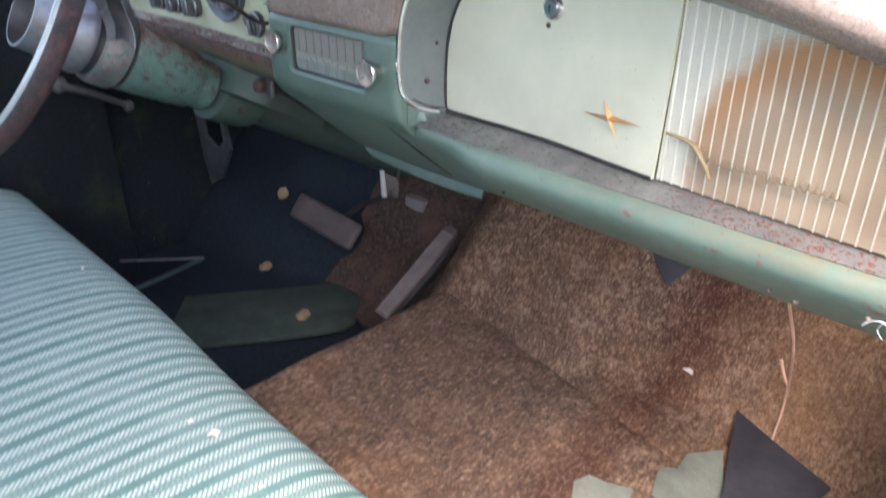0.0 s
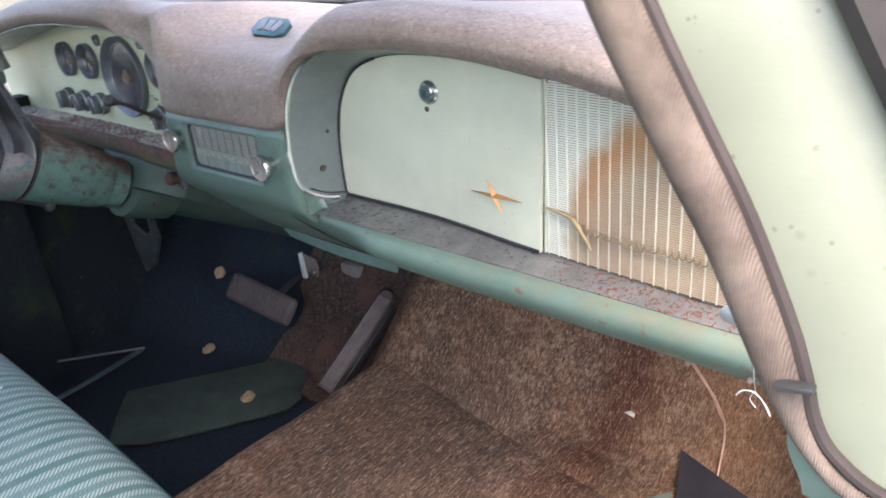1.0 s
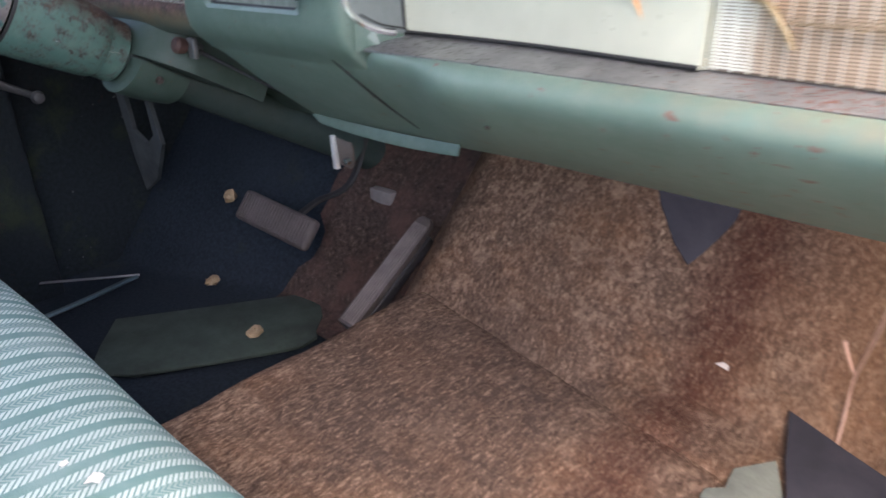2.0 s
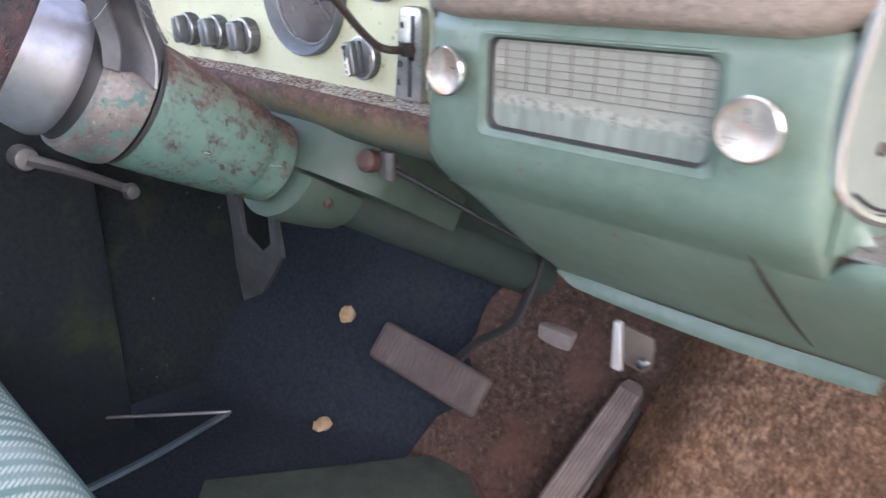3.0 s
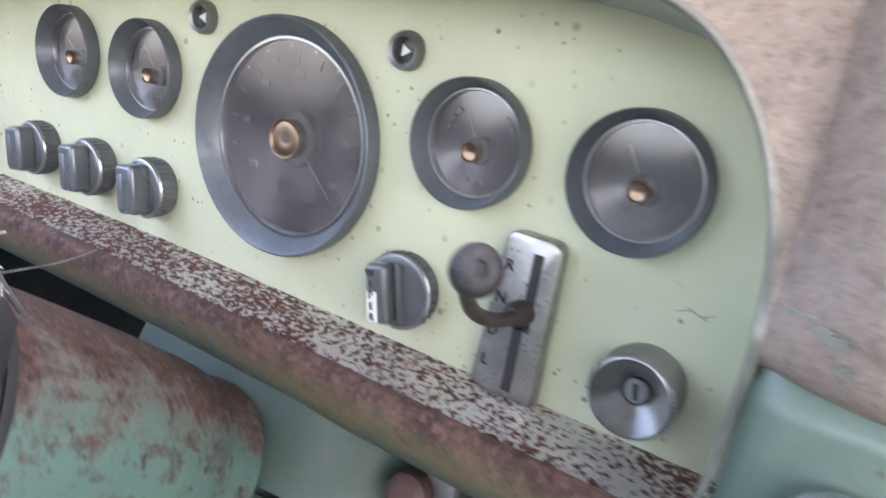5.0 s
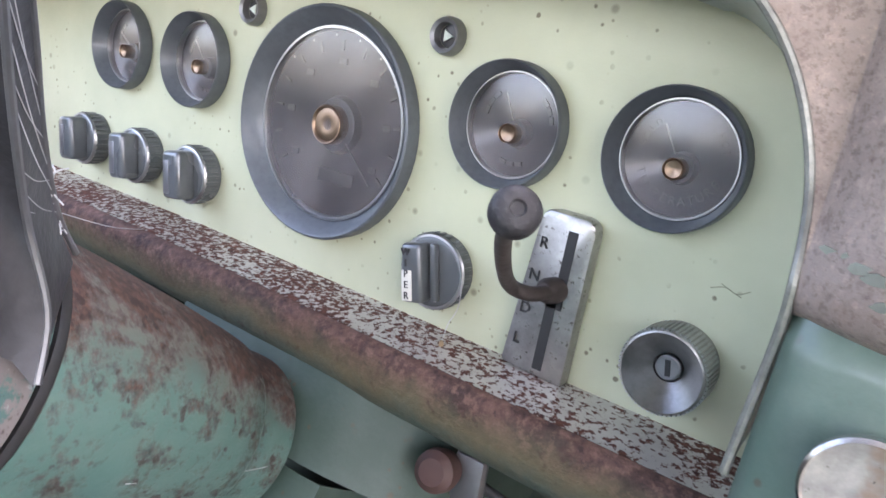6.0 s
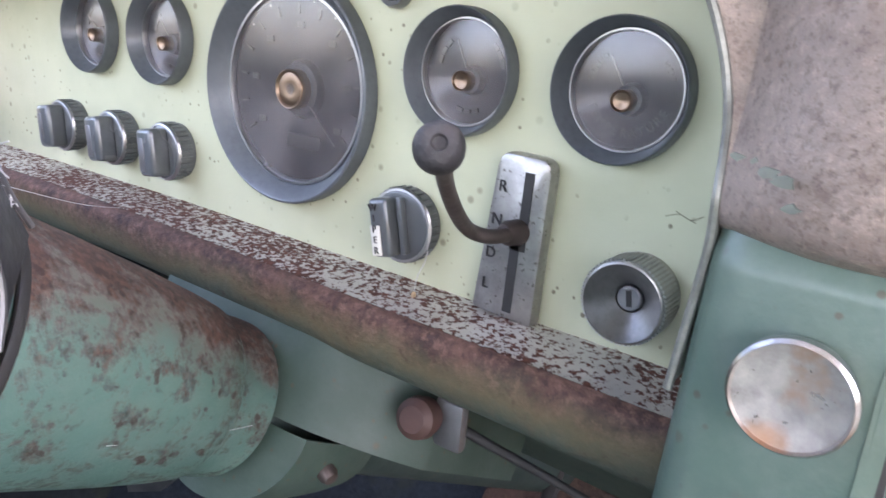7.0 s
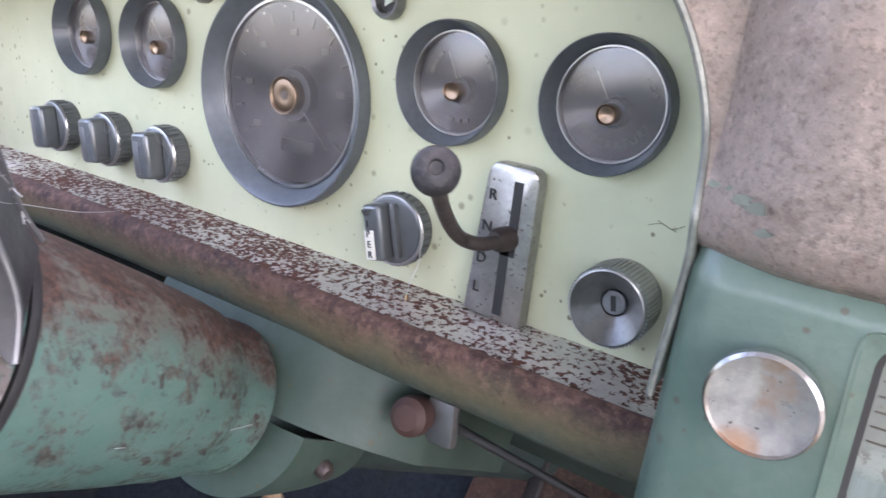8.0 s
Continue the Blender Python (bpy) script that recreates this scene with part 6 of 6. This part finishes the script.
def mushroom(x, y, z, r, ax, seed):
    """A crumbling round plug with a ragged edge and a nub."""
    rnd = random.Random(seed)
    bm = lathe([(0.0, r * 0.5), (r * 0.5, r * 0.48), (r * 0.9, r * 0.3), (r, 0.0), (r * 0.75, -r * 0.25), (r * 0.4, -r * 0.45), (0.0, -r * 0.5)], (x, y, z), ax, 14)
    for v in bm.verts:
        v.co += Vector([rnd.uniform(-1, 1) * r * 0.16 for _ in range(3)])
    return merged(bm, lathe([(0.0, r * 0.62), (r * 0.16, r * 0.6), (r * 0.18, r * 0.3)], (x, y, z), ax, 8))


for i, (x, y, z, ax) in enumerate(((-0.636, 0.865, 0.150, (0.3, -0.8, 0.5)), (-0.577, 0.762, 0.012, (0, -0.2, 1)), (-0.337, 0.70, 0.013, (0, -0.2, 1)))):
    solo("wax_plug", mushroom(x, y, z, 0.0145, ax, i), TAN, "crumbly tan plug lying on the dark floor" if i else "crumbly tan plug stuck in the toe board", "plug", "tan plugs")
solo("wax_crumb", mushroom(-0.355, 0.712, 0.008, 0.005, (0, 0, 1), 9), TAN, "small tan crumb on the rubber mat", "crumb")

kb = thing("parking_brake_bracket", (-0.75, 0.74, 0.2), "pale steel bracket hanging under the dashboard", "bracket")
part("plate", slab([(-0.715, 0.708, 0.40), (-0.685, 0.71, 0.40), (-0.688, 0.716, 0.315), (-0.655, 0.722, 0.292), (-0.622, 0.722, 0.315), (-0.612, 0.714, 0.385), (-0.595, 0.712, 0.385), (-0.600, 0.724, 0.30), (-0.70, 0.748, 0.205), (-0.775, 0.755, 0.165), (-0.765, 0.742, 0.235), (-0.73, 0.722, 0.31)], (0.0, 0.008, 0.0)), plain("dusty_grey_steel", (0.055, 0.064, 0.068), 0.6, 0.3, vary=0.4), kb)
dk = thing("floor_switch", (-0.308, 0.99, 0.16), "dusty grey switch box on the toe board", "switch")
part("body", box(-0.335, -0.275, 0.985, 1.01, 0.150, 0.200, 0.005), plain("dusty_grey_box", (0.17, 0.15, 0.14), 0.7, vary=0.3), dk)
hv = thing("heater_bracket", (0.0, 0.67, 0.39), "bent bare steel bracket under the dashboard", "bracket")
part("plate", slab([(-0.024, 0.668, 0.424), (0.006, 0.670, 0.420), (0.008, 0.671, 0.410), (0.006, 0.672, 0.392), (0.0, 0.672, 0.386), (-0.020, 0.670, 0.390)], (0, 0.003, 0), 0.0006), plain("dusty_brown_steel", (0.085, 0.070, 0.062), 0.6, 0.3, vary=0.4, scale=60, bump=0.3), hv)
part("tab", slab([(-0.026, 0.664, 0.426), (-0.020, 0.664, 0.426), (-0.016, 0.664, 0.384), (-0.024, 0.664, 0.384)], (0, 0.006, 0), 0.001), plain("bare_zinc", (0.55, 0.56, 0.57), 0.35, 0.6), hv, "bright folded edge")
part("bolt", lathe([(0.0, 0.006), (0.004, 0.005), (0.005, 0.0)], (0.002, 0.668, 0.398), (0, -1, 0), 10), CHROME, hv)

# ---- seat ----
def seat_point(u, v):
    x = lerp(-0.775, 0.72, u)
    p = seat_rows[int(round(v * 40))]
    e = max(0.0, abs(x + 0.0275) - 0.69) / 0.06
    return Vector((x, p[0] - 0.05 * e * e, p[1] - 0.06 * e ** 2.2 + 0.028 * ease((0.14 - x) / 0.36) * ease((p[1] - 0.1) / 0.12) + 0.003 * noise.noise((x * 6, p[0] * 6, 5))))


seat_rows = smooth_rows([(0.30, 0.02), (0.335, 0.07), (0.352, 0.14), (0.356, 0.20), (0.345, 0.238), (0.318, 0.262), (0.27, 0.276), (0.16, 0.285), (0.0, 0.282), (-0.30, 0.262), (-0.50, 0.24)], 41)
seat = thing("bench_seat", (0.0, 0.0, 0.0), "teal bench seat cushion with white rope stripes", "car seat")
part("cushion", sheet(seat_point, 60, 40, 0.02), FABRIC, seat, "striped teal cloth cushion", 80)
part("welt", tube([seat_point(u, 0.30) + Vector((0, 0.004, 0)) for u in np.linspace(0.02, 0.98, 60)], 0.0035, 8), plain("teal_welt", (0.06, 0.13, 0.12), 0.6), seat, "dark teal welt along the front edge")
# out of view; added to block low light from the rear
part("backrest", box(-0.72, 0.72, -0.62, -0.42, 0.20, 0.78, 0.04), plain("teal_vinyl", (0.10, 0.19, 0.17), 0.6), seat, "unseen teal backrest, added to block low rear light")
part("base", box(-0.70, 0.68, -0.5, 0.30, 0.012, 0.10, 0.01), BLACK, seat)

# ---- loose things on the passenger's side ----
def on_carpet(x, y, lift=0.012):
    p = carpet_point((x + 0.165) / 0.905, (y - 0.10) / 1.1)
    return Vector((x, y, p.z + lift))


wire = thing("wire", (0.55, 0.80, 0.05), "pinkish copper wire hanging from the dashboard", "wire")
part("strand", tube([(0.587, 0.66, 0.458), (0.575, 0.75, 0.365), (0.553, 0.85, 0.270), (0.528, 0.955, 0.164), on_carpet(0.524, 0.972, 0.035), on_carpet(0.527, 0.952, 0.022), on_carpet(0.532, 0.928, 0.022), on_carpet(0.557, 0.877, 0.024), on_carpet(0.575, 0.84, 0.022)], 0.0017, 8, n=80), WIRE, wire)
part("frayed_end", tube([(0.528, 0.954, 0.166), (0.521, 0.953, 0.180), (0.514, 0.951, 0.198), (0.511, 0.950, 0.208)], lambda f: 0.0014 + 0.0012 * f, 6, n=12), WIRE, wire)
bf = [on_carpet(x, y, 0.014) for x, y in ((0.468, 0.952), (0.54, 0.945), (0.622, 0.935), (0.60, 0.80), (0.525, 0.80), (0.487, 0.90))]
world_solo("black_board", slab(bf, (0.0, -0.002, 0.005)), BLACK_FELT, "torn piece of black board on the carpet", "board scrap")
def pad_point(u, v):
    x = lerp(0.19, 0.318, u)
    edge = curve_at([(0.19, 1.070), (0.235, 1.032), (0.262, 1.023), (0.286, 1.023), (0.297, 1.045), (0.318, 1.100)], x)
    return on_carpet(x, lerp(edge, 1.16, v), 0.014)


world_solo("black_pad", sheet(pad_point, 24, 24, 0.003), BLACK_FELT, "black felt pad showing above the carpet's torn edge", "felt pad")
SCRAPS = [((0.438, 0.772), (0.437, 0.786), (0.452, 0.806), (0.447, 0.843), (0.478, 0.896), (0.520, 0.820), (0.500, 0.740), (0.452, 0.735)), ((0.368, 0.668), (0.376, 0.694), (0.400, 0.703), (0.432, 0.722), (0.440, 0.690), (0.415, 0.655), (0.385, 0.640))]
for pts in SCRAPS:
    world_solo("board_scrap", slab([on_carpet(x, y, 0.010) for x, y in pts], (0, 0, 0.003)), CARDBOARD, "torn scrap of pale green-grey board on carpet", "board scrap", "torn board scraps")
rnd = random.Random(4)


def scrap(p, r, seed):
    q = random.Random(seed)
    bm = bmesh.new()
    mid = bm.verts.new(p + Vector((0, 0, r * 0.5)))
    ringv = [bm.verts.new(p + Vector((math.cos(a) * r * q.uniform(0.5, 1.1), math.sin(a) * r * q.uniform(0.5, 1.1), q.uniform(0, 0.4) * r))) for a in np.linspace(0, 6.28, 8)[:-1]]
    for i in range(7):
        bm.faces.new((mid, ringv[i], ringv[(i + 1) % 7]))
    bmesh.ops.solidify(bm, geom=bm.faces[:], thickness=0.001)
    return bm


solo("paper_scrap", scrap(on_carpet(0.375, 0.965, 0.006), 0.014, 1), WHITE_BIT, "crumpled white paper scrap on the carpet", "paper scrap", "pale scraps")
for i, (x, y) in enumerate(((0.425, 0.785), (0.43, 0.775), (0.42, 0.77), (0.345, 0.64))):
    solo("crumb", scrap(on_carpet(x, y, 0.003), 0.005, 20 + i), WHITE_BIT, "pale crumb on the carpet", "crumb", "pale scraps")
for i, (x, y, r) in enumerate(((0.17, 0.258, 0.008), (0.133, 0.25, 0.004), (0.195, 0.18, 0.004), (0.272, 0.253, 0.003), (-0.256, 0.287, 0.005))):
    solo("crumb", scrap(Vector((x, y, 0.283 + 0.028 * ease((0.14 - x) / 0.36))), r, 40 + i), WHITE_BIT, "pale crumb on the seat cloth", "crumb", "pale scraps")

# ---- small traces ----
web = thing("cobweb", (-0.33, 0.46, 0.6), "fine white cobweb threads on the steering column", "cobweb")
back, front, drive = spoke_curves(1)
threads = [
    (COL + AX * 0.012 + U * 0.042, COL + AX * 0.105 + U * 0.050 - W * 0.018), (back[6], Vector((-0.50, 0.60, 0.585))),
    (drive[9] + U * 0.004, COL + AX * 0.225 + (U * 0.75 + W * 0.66) * 0.056),
]
threads += [(back[k], front[m]) for k, m in ((4, 9), (5, 7), (6, 11), (7, 10), (8, 15), (9, 12), (10, 18), (12, 16), (13, 20), (15, 19))]
for a, b in threads:
    mid = (Vector(a) + Vector(b)) / 2 + Vector((0, 0, -0.002))
    part("thread", tube([a, mid, b], 0.00016, 5, n=8), WEB, web)
wr = random.Random(31)
for k in (5, 8, 9):
    for m in range(4):
        st = back[k] + Vector((wr.uniform(-0.002, 0.002), wr.uniform(-0.002, 0.002), wr.uniform(-0.003, 0.003)))
        part("tuft", tube([back[k], st, st + Vector((wr.uniform(-0.003, 0.004), wr.uniform(-0.002, 0.002), wr.uniform(-0.003, 0.003)))], 0.00028, 5, n=6), WEB, web)
hair = thing("hair", (-0.306, 0.63, 0.585), "short pale thread hanging from a knob", "thread")
part("strand", tube([(-0.289, 0.640, 0.612), (-0.286, 0.636, 0.598), (-0.289, 0.634, 0.588), (-0.291, 0.634, 0.578)], 0.00025, 5, n=16), WEB, hair)
part("tip", lathe([(0.0, 0.002), (0.0011, 0.001), (0.0013, -0.001), (0.0, -0.003)], (-0.291, 0.634, 0.577), (0, 0, 1), 8), TAN, hair)
chip_mat = plain("bare_teal_primer", (0.095, 0.11, 0.095), 0.6, vary=0.3, scale=200)
for i, (x, z, r) in enumerate(((-0.127, 0.682, 0.0020), (-0.1228, 0.6815, 0.0014), (-0.1185, 0.679, 0.0030), (-0.1150, 0.6775, 0.0034), (-0.1118, 0.671, 0.0024))):
    q = random.Random(70 + i)
    pts = [(x + math.cos(a) * r * q.uniform(0.5, 1.2), 0.5498, z + math.sin(a) * r * 0.6 * q.uniform(0.5, 1.2)) for a in np.linspace(0, 6.28, 10)[:-1]]
    part("paint_chip", slab(pts, (0, -0.0014, 0)), chip_mat, dash, "chip of bare teal primer")
tuft = thing("cobweb_tuft", (0.69, 0.52, 0.52), "white cobweb tuft hanging by the door post", "cobweb", "cobwebs")
part("thread", tube([(0.7015, 0.470, 0.600), (0.6975, 0.490, 0.572), (0.6940, 0.5106, 0.548)], 0.0002, 5, n=12), WEB, tuft)
part("tuft", tube([(0.6800, 0.5106, 0.5430), (0.6850, 0.509, 0.5500), (0.6925, 0.508, 0.5520), (0.6990, 0.509, 0.5460), (0.7040, 0.511, 0.5350)], lambda f: 0.0004 + 0.0004 * math.sin(f * 9) ** 2, 6, n=24), WEB, tuft)
part("tuft", tube([(0.6925, 0.508, 0.5520), (0.6900, 0.510, 0.5440), (0.6940, 0.511, 0.5380)], 0.0004, 6, n=12), WEB, tuft)
OLIVE_HAIR = plain("olive_hair", (0.17, 0.17, 0.11), 0.7)
curl = thing("panel_hair", (-0.165, 0.65, 0.64), "tiny pale curled hair on the panel", "hair")
part("strand", tube([(-0.176, 0.6552, 0.6395), (-0.170, 0.6548, 0.6415), (-0.165, 0.6548, 0.6400), (-0.160, 0.6552, 0.6425)], 0.0002, 5, n=14), OLIVE_HAIR, curl)
part("strand", tube([(-0.172, 0.6552, 0.6425), (-0.167, 0.6546, 0.6405), (-0.163, 0.6552, 0.6390)], 0.0002, 5, n=10), OLIVE_HAIR, curl)
